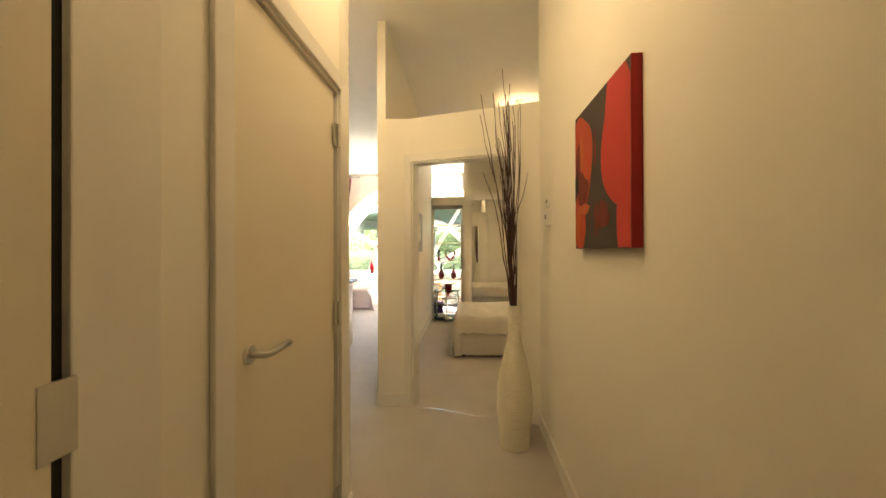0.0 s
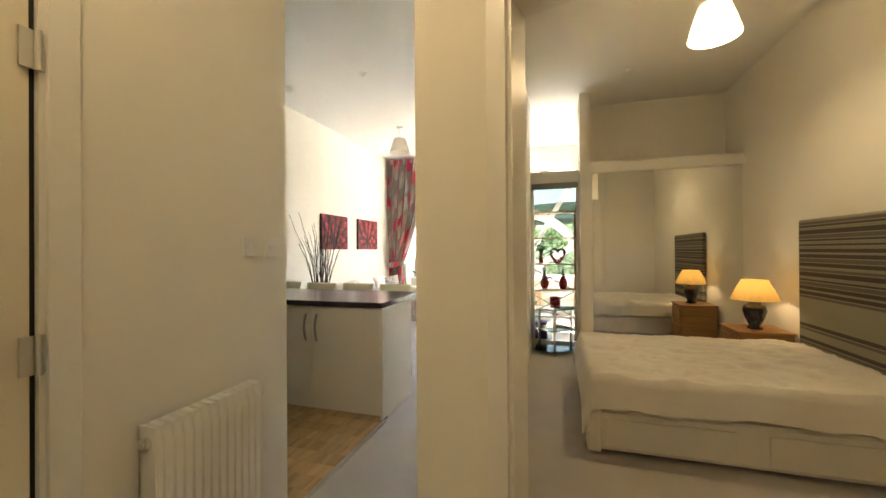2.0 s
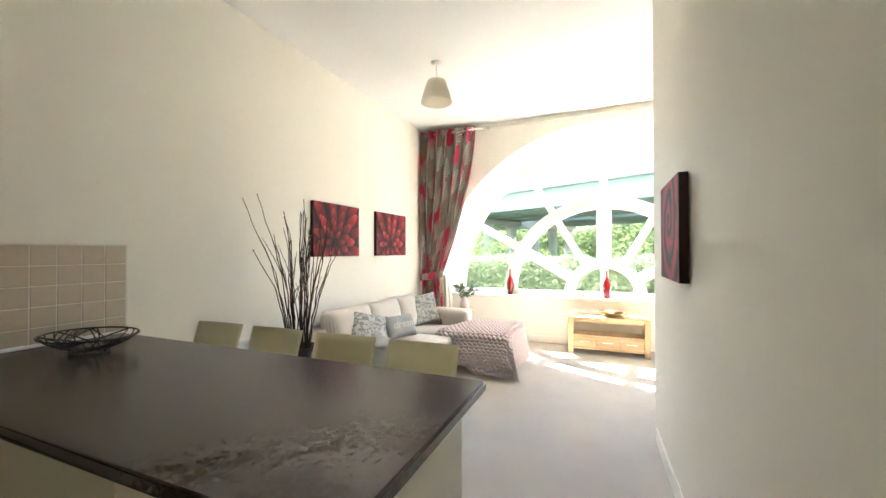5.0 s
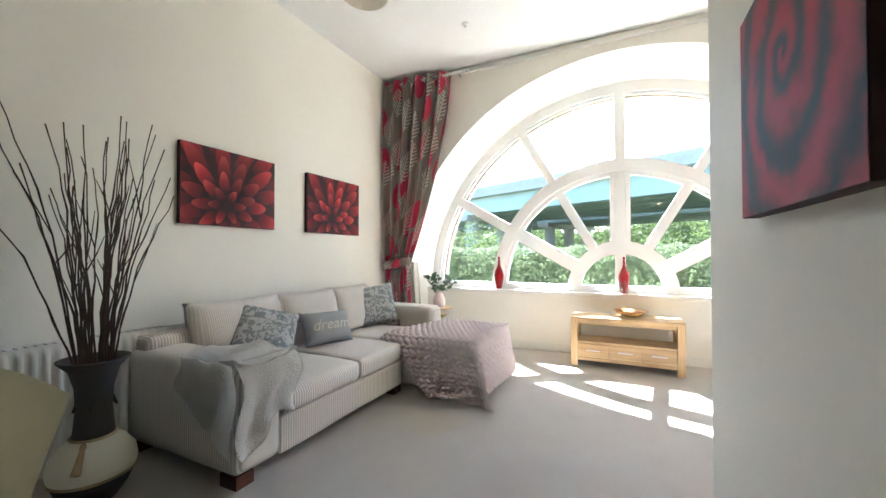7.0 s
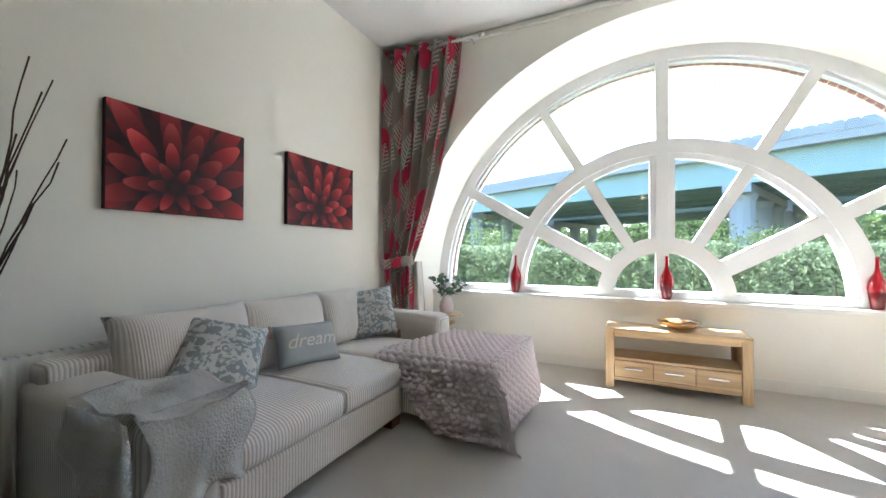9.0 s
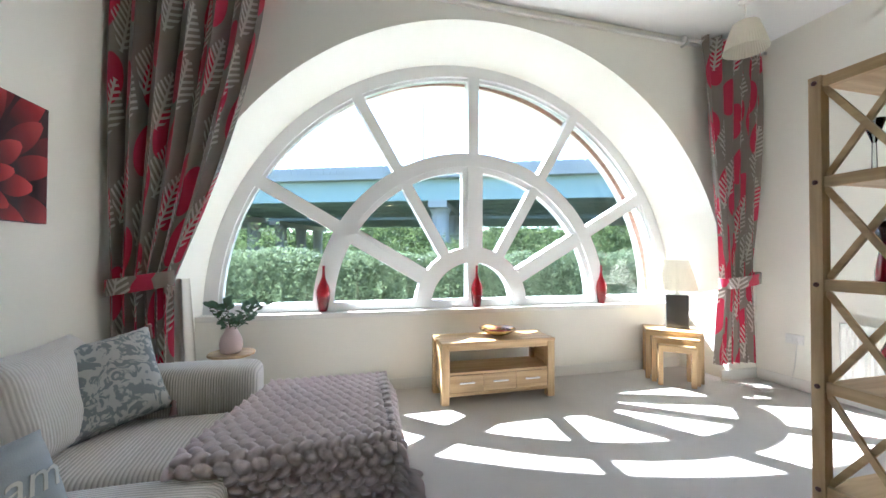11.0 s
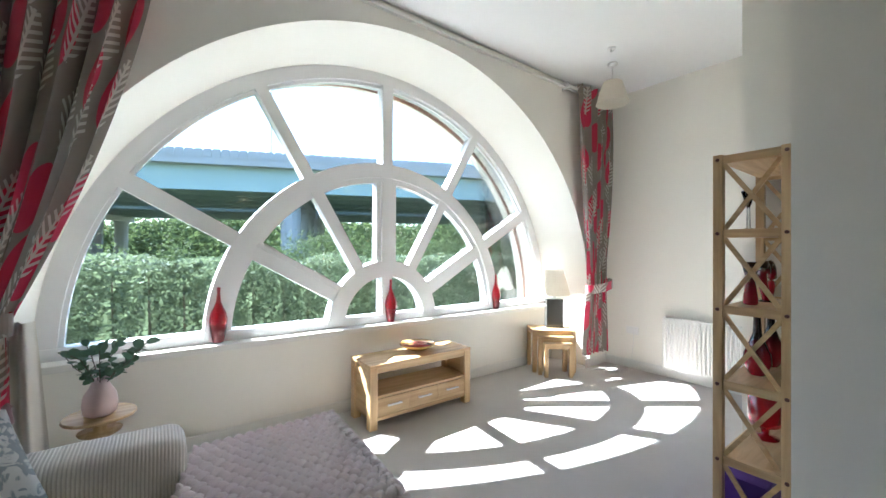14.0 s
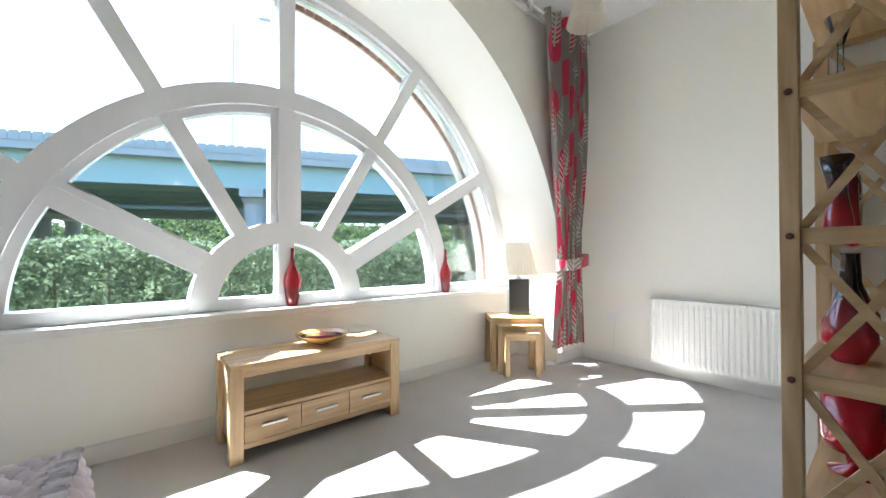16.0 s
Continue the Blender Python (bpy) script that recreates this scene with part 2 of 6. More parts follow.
def curtain_cloth(nt, N, L, b):
    """Taupe cloth with woven red pods and cream fern sprigs."""
    uv = N("ShaderNodeUVMap")

    def cells(scale, off, rnd=0.8):
        mp, v, sub = N("ShaderNodeMapping"), N("ShaderNodeTexVoronoi"), N("ShaderNodeVectorMath")
        mp.inputs["Scale"].default_value = (scale[0], scale[1], 1)
        mp.inputs["Location"].default_value = off
        mp.inputs["Rotation"].default_value = (0, 0, 0.25)
        v.voronoi_dimensions = "2D"
        v.inputs["Scale"].default_value, v.inputs["Randomness"].default_value = 1.0, rnd
        L(uv.outputs[0], mp.inputs["Vector"])
        L(mp.outputs[0], v.inputs["Vector"])
        sub.operation = "SUBTRACT"
        L(mp.outputs[0], sub.inputs[0])
        L(v.outputs["Position"], sub.inputs[1])
        sep = N("ShaderNodeSeparateXYZ")
        L(sub.outputs[0], sep.inputs[0])
        return v, sep

    def m(op, a, c=None, d=None):
        n = N("ShaderNodeMath")
        n.operation = op
        for i, s in enumerate((a, c, d)):
            if s is None:
                continue
            if isinstance(s, (int, float)):
                n.inputs[i].default_value = s
            else:
                L(s, n.inputs[i])
        return n.outputs[0]

    v1, s1 = cells((4.2, 2.3), (0.3, 0.1, 0))
    pod = m("LESS_THAN", m("ADD", m("POWER", m("MULTIPLY", m("ABSOLUTE", s1.outputs[0]), 1.5), 2.0), m("POWER", m("ABSOLUTE", s1.outputs[1]), 2.0)), 0.155)
    v2, s2 = cells((4.2, 2.3), (0.83, 0.62, 0))
    width = m("SUBTRACT", 0.33, m("MULTIPLY", m("ABSOLUTE", s2.outputs[1]), 0.62))
    inside = m("LESS_THAN", m("ABSOLUTE", s2.outputs[0]), width)
    vee = m("SINE", m("MULTIPLY", m("SUBTRACT", s2.outputs[1], m("MULTIPLY", m("ABSOLUTE", s2.outputs[0]), 0.6)), 60.0))
    rib = m("GREATER_THAN", m("MAXIMUM", vee, m("MULTIPLY", m("LESS_THAN", m("ABSOLUTE", s2.outputs[0]), 0.025), 2.0)), 0.2)
    fern = m("MULTIPLY", m("MULTIPLY", inside, rib), m("LESS_THAN", m("ABSOLUTE", s2.outputs[1]), 0.46))
    nz = N("ShaderNodeTexNoise")
    nz.inputs["Scale"].default_value = 400
    L(uv.outputs[0], nz.inputs["Vector"])
    a, c = N("ShaderNodeMix"), N("ShaderNodeMix")
    for x in (a, c):
        x.data_type = "RGBA"
    a.inputs["A"].default_value, a.inputs["B"].default_value = (0.28, 0.24, 0.205, 1), (0.58, 0.035, 0.09, 1)
    c.inputs["B"].default_value = (0.62, 0.58, 0.51, 1)
    L(pod, a.inputs["Factor"])
    L(a.outputs["Result"], c.inputs["A"])
    L(m("MULTIPLY", fern, 0.9), c.inputs["Factor"])
    L(c.outputs["Result"], b.inputs["Base Color"])
    b.inputs["Roughness"].default_value = 0.75
    b.inputs["Sheen Weight"].default_value = 0.3
    bp = N("ShaderNodeBump")
    bp.inputs["Strength"].default_value, bp.inputs["Distance"].default_value = 0.3, 0.002
    L(nz.outputs["Fac"], bp.inputs["Height"])
    L(bp.outputs[0], b.inputs["Normal"])
    let_through(nt, c.outputs["Result"], 0.28)


def petal_cloth(nt, N, L, b):
    """Red petal: dark at its root, bright along the rim."""
    uv, sep, r, g = N("ShaderNodeUVMap"), N("ShaderNodeSeparateXYZ"), N("ShaderNodeValToRGB"), N("ShaderNodeNewGeometry")
    L(uv.outputs[0], sep.inputs[0])
    e = r.color_ramp.elements
    e[0].position, e[0].color = 0.15, (0.03, 0.002, 0.004, 1)
    e[1].position, e[1].color = 0.95, (0.55, 0.05, 0.05, 1)
    k = e.new(0.62)
    k.color = (0.28, 0.007, 0.012, 1)
    L(sep.outputs[1], r.inputs[0])
    hs, mr = N("ShaderNodeHueSaturation"), N("ShaderNodeMapRange")
    mr.inputs["To Min"].default_value, mr.inputs["To Max"].default_value = 0.45, 1.2
    L(g.outputs["Random Per Island"], mr.inputs[0])
    L(mr.outputs[0], hs.inputs["Value"])
    L(r.outputs[0], hs.inputs["Color"])
    L(hs.outputs[0], b.inputs["Base Color"])
    b.inputs["Roughness"].default_value = 0.65


def rose_cloth(nt, N, L, b):
    """A spiral of dark and crimson folds."""
    tc, n, r, sp = N("ShaderNodeUVMap"), N("ShaderNodeTexNoise"), N("ShaderNodeValToRGB"), N("ShaderNodeSeparateXYZ")
    L(tc.outputs[0], sp.inputs[0])
    L(tc.outputs[0], n.inputs["Vector"])
    n.inputs["Scale"].default_value, n.inputs["Detail"].default_value = 4.0, 3.0

    def m(op, a, c=0.0, d=0.0):
        q = N("ShaderNodeMath")
        q.operation = op
        for i, v in enumerate((a, c, d)):
            if isinstance(v, (int, float)):
                q.inputs[i].default_value = v
            else:
                L(v, q.inputs[i])
        return q.outputs[0]

    x, y = m("SUBTRACT", sp.outputs[0], 0.5), m("MULTIPLY", m("SUBTRACT", sp.outputs[1], 0.60), 0.7)
    rad = m("SQRT", m("ADD", m("MULTIPLY", x, x), m("MULTIPLY", y, y)))
    turn = m("ARCTAN2", y, x)
    phase = m("ADD", m("SUBTRACT", m("MULTIPLY", m("POWER", rad, 0.7), 30.0), turn), m("MULTIPLY", n.outputs["Fac"], 7.0))
    fold = m("MULTIPLY_ADD", m("SINE", phase), 0.4, m("MULTIPLY_ADD", n.outputs["Fac"], 0.5, 0.25))
    e = r.color_ramp.elements
    e[0].position, e[0].color = 0.1, (0.02, 0.006, 0.01, 1)
    e[1].position, e[1].color = 0.9, (0.36, 0.012, 0.022, 1)
    e.new(0.55).color = (0.20, 0.008, 0.014, 1)
    L(fold, r.inputs[0])
    L(r.outputs[0], b.inputs["Base Color"])
    b.inputs["Roughness"].default_value = 0.7


def damask_cloth(nt, N, L, b):
    tc, v, n, r = N("ShaderNodeTexCoord"), N("ShaderNodeTexVoronoi"), N("ShaderNodeTexNoise"), N("ShaderNodeValToRGB")
    n.inputs["Scale"].default_value, n.inputs["Detail"].default_value, n.inputs["Distortion"].default_value = 14.0, 3.0, 2.5
    L(tc.outputs["Object"], n.inputs["Vector"])
    e = r.color_ramp.elements
    r.color_ramp.interpolation = "LINEAR"
    e[0].position, e[0].color = 0.47, (0.27, 0.30, 0.31, 1)
    e[1].position, e[1].color = 0.53, (0.58, 0.575, 0.55, 1)
    L(n.outputs["Fac"], r.inputs[0])
    L(r.outputs[0], b.inputs["Base Color"])
    b.inputs["Roughness"].default_value = 0.9


def stripe_cloth(nt, N, L, b):
    tc, w, w2, r = N("ShaderNodeTexCoord"), N("ShaderNodeTexNoise"), N("ShaderNodeMapping"), N("ShaderNodeValToRGB")
    w2.inputs["Scale"].default_value = (0.001, 0.001, 26)
    L(tc.outputs["Object"], w2.inputs["Vector"])
    L(w2.outputs[0], w.inputs["Vector"])
    w.inputs["Scale"].default_value, w.inputs["Detail"].default_value = 1.0, 0
    e = r.color_ramp.elements
    r.color_ramp.interpolation = "CONSTANT"
    e[0].position, e[0].color = 0.0, (0.06, 0.045, 0.04, 1)
    e[1].position, e[1].color = 0.47, (0.25, 0.24, 0.17, 1)
    e.new(0.57).color = (0.12, 0.10, 0.08, 1)
    L(w.outputs["Fac"], r.inputs[0])
    L(r.outputs[0], b.inputs["Base Color"])
    b.inputs["Roughness"].default_value = 0.85


CURTAIN = split_uv("fern_and_pod_curtain_cloth", curtain_cloth)
PETAL = split_uv("painted_petals", petal_cloth)
ROSE = split_uv("painted_rose", rose_cloth)
DAMASK = split_uv("grey_damask", damask_cloth)
STRIPE = split_uv("striped_headboard_cloth", stripe_cloth)


# ---- building helpers ----
def mesh_of(name, bm, material, smooth=False):
    me = bpy.data.meshes.new(name)
    bmesh.ops.recalc_face_normals(bm, faces=bm.faces[:])
    bm.to_mesh(me)
    bm.free()
    if smooth:
        me.polygons.foreach_set("use_smooth", [True] * len(me.polygons))
    if material:
        me.materials.append(material)
    return me


def thing(name, at=(0, 0, 0), turn=0.0, label="", category="", group=""):
    ob = new(name)
    ob.empty_display_size = 0.1
    ob.matrix_world = pose(*at, 0, 0, turn)
    return tagged(ob, label, category, group)


def part(name, bm, material, parent, label="", smooth=False):
    ob = new(name, mesh_of(name, bm, material, smooth))
    ob.parent = parent
    return tagged(ob, label)


def solid(name, bm, material, label="", category="", kind="structure", smooth=False, group=""):
    return tagged(new(name, mesh_of(name, bm, material, smooth)), label, category, group, kind)


def box(x0, x1, y0, y1, z0, z1, bevel=0.0, bm=None, seg=2):
    bm = bm or bmesh.new()
    r = bmesh.ops.create_cube(bm, size=1.0)
    bmesh.ops.scale(bm, vec=(x1 - x0, y1 - y0, z1 - z0), verts=r["verts"])
    bmesh.ops.translate(bm, vec=((x0 + x1) / 2, (y0 + y1) / 2, (z0 + z1) / 2), verts=r["verts"])
    if bevel:
        edges = list({e for v in r["verts"] for e in v.link_edges})
        bmesh.ops.bevel(bm, geom=edges, offset=bevel, segments=seg, affect="EDGES", profile=0.6)
    return bm


def prism(points, z0, z1, bm=None):
    """A plan outline raised from z0 to z1."""
    bm = bm or bmesh.new()
    lo = [bm.verts.new((x, y, z0)) for x, y in points]
    hi = [bm.verts.new((x, y, z1)) for x, y in points]
    n = len(points)
    bm.faces.new(lo[::-1])
    bm.faces.new(hi)
    for i in range(n):
        bm.faces.new((lo[i], lo[(i + 1) % n], hi[(i + 1) % n], hi[i]))
    return bm


def lathe(profile, steps=32, at=(0, 0, 0), bm=None, ripple=0.0):
    """A turned shape from (radius, height) pairs."""
    bm = bm or bmesh.new()
    rings = []
    for k, (r, z) in enumerate(profile):
        rings.append([bm.verts.new((at[0] + r * math.cos(2 * math.pi * i / steps) * (1 + ripple * (i % 2)),
                                    at[1] + r * math.sin(2 * math.pi * i / steps) * (1 + ripple * (i % 2)), at[2] + z)) for i in range(steps)])
    for a, b in zip(rings, rings[1:]):
        for i in range(steps):
            j = (i + 1) % steps
            bm.faces.new((a[i], a[j], b[j], b[i]))
    if profile[0][0] > 1e-4:
        bm.faces.new(rings[0][::-1])
    if profile[-1][0] > 1e-4 and profile[-1] != profile[0]:
        bm.faces.new(rings[-1])
    return bm


def tube(points, radii, steps=6, bm=None):
    """A round rod along a run of points; radii: one number or one for each point."""
    bm = bm or bmesh.new()
    pts = [Vector(p) for p in points]
    if isinstance(radii, (int, float)):
        radii = [radii] * len(pts)
    rings = []
    for i, p in enumerate(pts):
        d = (pts[min(i + 1, len(pts) - 1)] - pts[max(i - 1, 0)]).normalized()
        u = d.cross(Vector((0, 0, 1)) if abs(d.z) < 0.9 else Vector((1, 0, 0))).normalized()
        v = d.cross(u)
        rings.append([bm.verts.new(p + radii[i] * (math.cos(2 * math.pi * k / steps) * u + math.sin(2 * math.pi * k / steps) * v)) for k in range(steps)])
    for a, b in zip(rings, rings[1:]):
        for k in range(steps):
            bm.faces.new((a[k], a[(k + 1) % steps], b[(k + 1) % steps], b[k]))
    bm.faces.new(rings[0][::-1])
    bm.faces.new(rings[-1])
    return bm


def beam(a, b, w, d, up=(0, 1, 0), bm=None):
    """A squared bar from a to b, w across and d deep along up."""
    bm = bm or bmesh.new()
    a, b = Vector(a), Vector(b)
    f = (b - a).normalized()
    u = Vector(up)
    s = f.cross(u).normalized() * w / 2
    u = u * d / 2
    q = [[bm.verts.new(p + i * s + j * u) for i, j in ((-1, -1), (1, -1), (1, 1), (-1, 1))] for p in (a, b)]
    bm.faces.new(q[0][::-1])
    bm.faces.new(q[1])
    for i in range(4):
        bm.faces.new((q[0][i], q[0][(i + 1) % 4], q[1][(i + 1) % 4], q[1][i]))
    return bm


def sheet(nu, nv, f, bm=None, uvs=None):
    """A surface f(u, v) over the unit square; uvs(u, v) gives cloth coordinates."""
    bm = bm or bmesh.new()
    lay = bm.loops.layers.uv.verify()
    g = [[bm.verts.new(f(i / nu, j / nv)) for j in range(nv + 1)] for i in range(nu + 1)]
    for i in range(nu):
        for j in range(nv):
            fc = bm.faces.new((g[i][j], g[i + 1][j], g[i + 1][j + 1], g[i][j + 1]))
            for l, (a, b) in zip(fc.loops, ((i, j), (i + 1, j), (i + 1, j + 1), (i, j + 1))):
                l[lay].uv = uvs(a / nu, b / nv) if uvs else (a / nu, b / nv)
    return bm


def pillow(w, h, t, n=14, seed=0):
    """A stuffed cushion in the xz plane, thick along y."""
    bm = bmesh.new()
    for side in (-1, 1):
        def f(u, v):
            a, b = 2 * u - 1, 2 * v - 1
            e = (1 - a ** 4) * (1 - b ** 4)
            k = 1 - 0.07 * (1 - a * a) * abs(b) ** 3 - 0.0
            m = 1 - 0.07 * (1 - b * b) * abs(a) ** 3
            wob = 0.012 * noise.noise((a * 2 + seed, b * 2, side * 3.0))
            return (a * w / 2 * m, side * (t / 2 * max(e, 0) ** 0.5 + 0.002) + wob * e, b * h / 2 * k + h / 2)
        sheet(n, n, f, bm)
    bmesh.ops.remove_doubles(bm, verts=bm.verts[:], dist=0.006)
    return bm


def arc(r0, r1, a0, a1, y0, y1, cx, cz, n=48, bm=None):
    """A flat ring segment that stands upright, from angle a0 to a1."""
    bm = bm or bmesh.new()
    rows = []
    for i in range(n + 1):
        a = a0 + (a1 - a0) * i / n
        c, s = math.cos(a), math.sin(a)
        rows.append([bm.verts.new((cx + r * c, y, cz + r * s)) for r, y in ((r0, y0), (r1, y0), (r1, y1), (r0, y1))])
    for p, q in zip(rows, rows[1:]):
        for k in range(4):
            bm.faces.new((p[k], p[(k + 1) % 4], q[(k + 1) % 4], q[k]))
    bm.faces.new(rows[0][::-1])
    bm.faces.new(rows[-1])
    return bm


# ---- the rooms ----
H = 3.30                              # ceiling
CX, CZ, R = -0.45, 0.715, 2.32        # the arch
YW, YG, YU = 9.32, 10.0, 9.83         # room face, glazing, face under the sill
XL, XR = -3.11, 2.33

solid("floor", box(-4.2, 3.2, -2.2, 10.4, -0.12, 0.0), CARPET, "grey-beige cut-pile carpet over the whole flat", "floor")
solid("ceiling", box(-4.2, 3.2, -2.2, 10.4, H, H + 0.15), CEIL, "flat white painted ceiling", "ceiling")
solid("wall_west", box(XL - 0.2, XL, 1.4, YW, 0, H), WALL, "long cream painted wall behind the sofa", "wall")
solid("wall_east", box(XR, XR + 0.2, 7.48, YW, 0, H), WALL, "cream painted wall with the radiator", "wall")


def arch_wall():
    """The outer wall: an arched niche cut through it."""
    bm = bmesh.new()
    n = 64
    outline = [(CX - R, 0.0)] + [(CX - R * math.cos(math.pi * i / n), CZ + R * math.sin(math.pi * i / n)) for i in range(n + 1)] + [(CX + R, 0.0)]
    x0, x1 = XL - 0.2, XR + 0.2
    for y, splay in ((YW, 1.0435), (10.25, 1.0)):
        inner = [bm.verts.new((CX + (x - CX) * splay, y, CZ + (z - CZ) * splay if z > CZ else z)) for x, z in outline]
        outer = []
        for x, z in outline:
            if z <= CZ + 1e-6:
                outer.append(bm.verts.new((x0 if x < CX else x1, y, z)))
            else:
                dx, dz = x - CX, z - CZ
                s = min(((x1 - CX) / dx if dx > 0 else (x0 - CX) / dx) if abs(dx) > 1e-6 else 1e9, (H - CZ) / dz)
                outer.append(bm.verts.new((CX + dx * s, y, CZ + dz * s)))
        for i in range(len(outline) - 1):
            bm.faces.new((inner[i], inner[i + 1], outer[i + 1], outer[i]))
        if y == YW:
            first = inner
        else:
            for i in range(len(outline) - 1):
                f = bm.faces.new((first[i], first[i + 1], inner[i + 1], inner[i]))
    return bm


solid("wall_north", arch_wall(), WALL, "cream painted outer wall with a deep arched niche", "wall")
solid("wall_under_window", box(CX - R - 0.06, CX + R + 0.06, YU, 10.25, 0, 0.655), WALL, "cream painted wall below the window sill", "wall")
solid("sill", box(CX - R - 0.06, CX + R + 0.06, YU - 0.012, 10.06, 0.655, 0.70, 0.006), GLOSS, "white painted window sill board", "window sill")

# brick edge of the arch outside
brick_arch = solid("brick_arch", arc(R - 0.02, R + 0.35, 0, math.pi, 10.25, 10.36, CX, CZ, 64), GROUT, "red brick arch around the window outside", "brickwork")
# the fan window
win = tagged(new("window_1"), "large white half-round window with radial glazing bars", "window", "", "structure")
win.location = (CX, YG, CZ)


def wpart(name, bm, m=FRAME, label=""):
    return part(name, bm, m, win, label)


wpart("outer_frame", arc(R - 0.075, R + 0.05, 0, math.pi, -0.05, 0.07, 0, 0, 72))
wpart("outer_bead", arc(R - 0.10, R - 0.075, 0, math.pi, -0.015, 0.05, 0, 0, 72))
wpart("bottom_rail", box(-R - 0.045, R + 0.045, -0.054, 0.067, -0.016, 0.06, 0.004))
wpart("middle_ring", arc(1.36, 1.49, 0, math.pi, -0.065, 0.06, 0, 0, 64))
wpart("middle_ring_bead", arc(1.31, 1.36, 0.0, math.pi, -0.035, 0.05, 0, 0, 64))
wpart("inner_ring", arc(0.42, 0.57, 0, math.pi, -0.065, 0.06, 0, 0, 40))
wpart("mullion", box(-0.055, 0.055, -0.06, 0.06, 0.06, R - 0.07, 0.006))
for s in (-1, 1):
    wpart("casement_stile", box(0.057 if s > 0 else -0.105, 0.105 if s > 0 else -0.057, -0.04, 0.05, 0.5, 1.33, 0.004))
for deg, w in ((30, 0.115), (60, 0.095), (120, 0.095), (150, 0.115)):
    c, s = math.cos(radians(deg)), math.sin(radians(deg))
    wpart("outer_bar", beam((1.47 * c, 0, 1.47 * s), ((R - 0.06) * c, 0, (R - 0.06) * s), w, 0.11))
    w2 = 0.10 if deg in (60, 120) else 0.15
    bar = wpart("inner_bar", beam((0.55 * c, -0.005, 0.55 * s), (1.38 * c, -0.005, 1.38 * s), w2, 0.10))
    if deg in (30, 150):
        t = 0.05 * (1 if deg == 30 else -1)
        wpart("casement_rail", beam((0.58 * c - t * s, -0.05, 0.58 * s + abs(t) * abs(c)), (1.34 * c - t * s, -0.05, 1.34 * s + abs(t) * abs(c)), 0.045, 0.05))
        for d in (0.75, 1.2):
            part("window_handle", beam((d * c - 1.4 * t * s, -0.085, d * s + 1.4 * abs(t * c)), ((d + 0.1) * c - 1.4 * t * s, -0.085, (d + 0.1) * s + 1.4 * abs(t * c)), 0.012, 0.02), METAL, win, "small steel casement stay")
for a0, a1 in ((0, 30), (30, 60), (60, 90), (90, 120), (120, 150), (150, 180)):
    for r0, r1 in ((0.5, 1.4), (1.42, R - 0.05)):
        p = wpart("pane", arc(r0, r1, radians(a0), radians(a1), 0.004, 0.010, 0, 0, 10), PANE)
        p.visible_shadow = False
for a0, a1 in ((0, 90), (90, 180)):
    p = wpart("pane", arc(0.02, 0.48, radians(a0), radians(a1), 0.004, 0.010, 0, 0, 12), PANE)
    p.visible_shadow = False

# partition between living room and bedroom, a little out of square
solid("wall_partition", prism([(0.0, 2.83), (0.07, 2.835), (0.07, 7.10), (-0.105, 7.10)], 0, H), WALL, "cream painted partition wall between living room and bedroom", "wall")
# the bedroom doorway wall stops short of the ceiling
DW = lambda s: (0.27 + s * (1.33 - 0.27), 2.85 + s * (2.53 - 2.85))


def dw_piece(s0, s1, z0, z1, th=0.11):
    (ax, ay), (bx, by) = DW(s0), DW(s1)
    nx, ny = 0.29 * th, 0.957 * th
    return prism([(ax, ay), (bx, by), (bx + nx, by + ny), (ax + nx, ay + ny)], z0, z1)


solid("wall_door_jamb", prism([(0.0695, 2.8352), (0.27, 2.85), (0.302, 2.955), (0.0695, 2.94)], 0, 2.455), WALL, "cream painted wall beside the bedroom door", "wall")
solid("wall_over_door", dw_piece(0.0, 1.0, 2.095, 2.455), WALL, "cream painted wall over the bedroom door", "wall")
solid("wall_door_side", dw_piece(0.805, 1.0, 0, 2.095), WALL, "cream painted wall beside the bedroom door", "wall")
solid("wall_hall_east", box(1.315, 1.45, -2.0, 2.54, 0, H), WALL, "cream painted hall wall", "wall")
solid("wall_bedroom_south", box(1.452, 2.65, 2.4, 2.55, 0, H), WALL, "cream painted bedroom wall", "wall")
solid("wall_bedroom_east", box(2.47, 2.65, 2.55, 7.48, 0, H), WALL, "cream painted wall behind the headboard", "wall")
solid("wall_entrance", box(-1.2, 1.45, -2.15, -2.0, 0, H), WALL, "cream painted end wall of the hall", "wall")
solid("wall_hall_west", prism([(0.165, 1.52), (0.055, 1.52), (0.055, 1.3), (0.19, 1.3)], 0, H), WALL, "cream painted hall corner", "wall")
solid("wall_hall_west_low", box(0.055, 0.19, -2.0, 0.47, 0, H), WALL, "cream painted hall wall", "wall")
solid("wall_hall_over_door", box(0.055, 0.19, 0.47, 1.3, 2.06, H), WALL, "cream painted wall over the hall door", "wall")
solid("wall_hall_return", box(-1.0, 0.055, 1.40, 1.52, 0, H), WALL, "cream painted return wall", "wall")
solid("wall_kitchen_hall", box(-0.97, -0.85, 2.40, 3.26, 0, H), WALL, "cream painted hall wall with the radiator", "wall")
solid("wall_over_hall_door", box(-0.97, -0.85, 1.52, 2.40, 2.05, H), WALL, "cream painted wall over the hall door", "wall")
solid("wall_kitchen_south", box(XL, -0.97, 2.2, 2.35, 0, H), WALL, "cream painted kitchen wall", "wall")
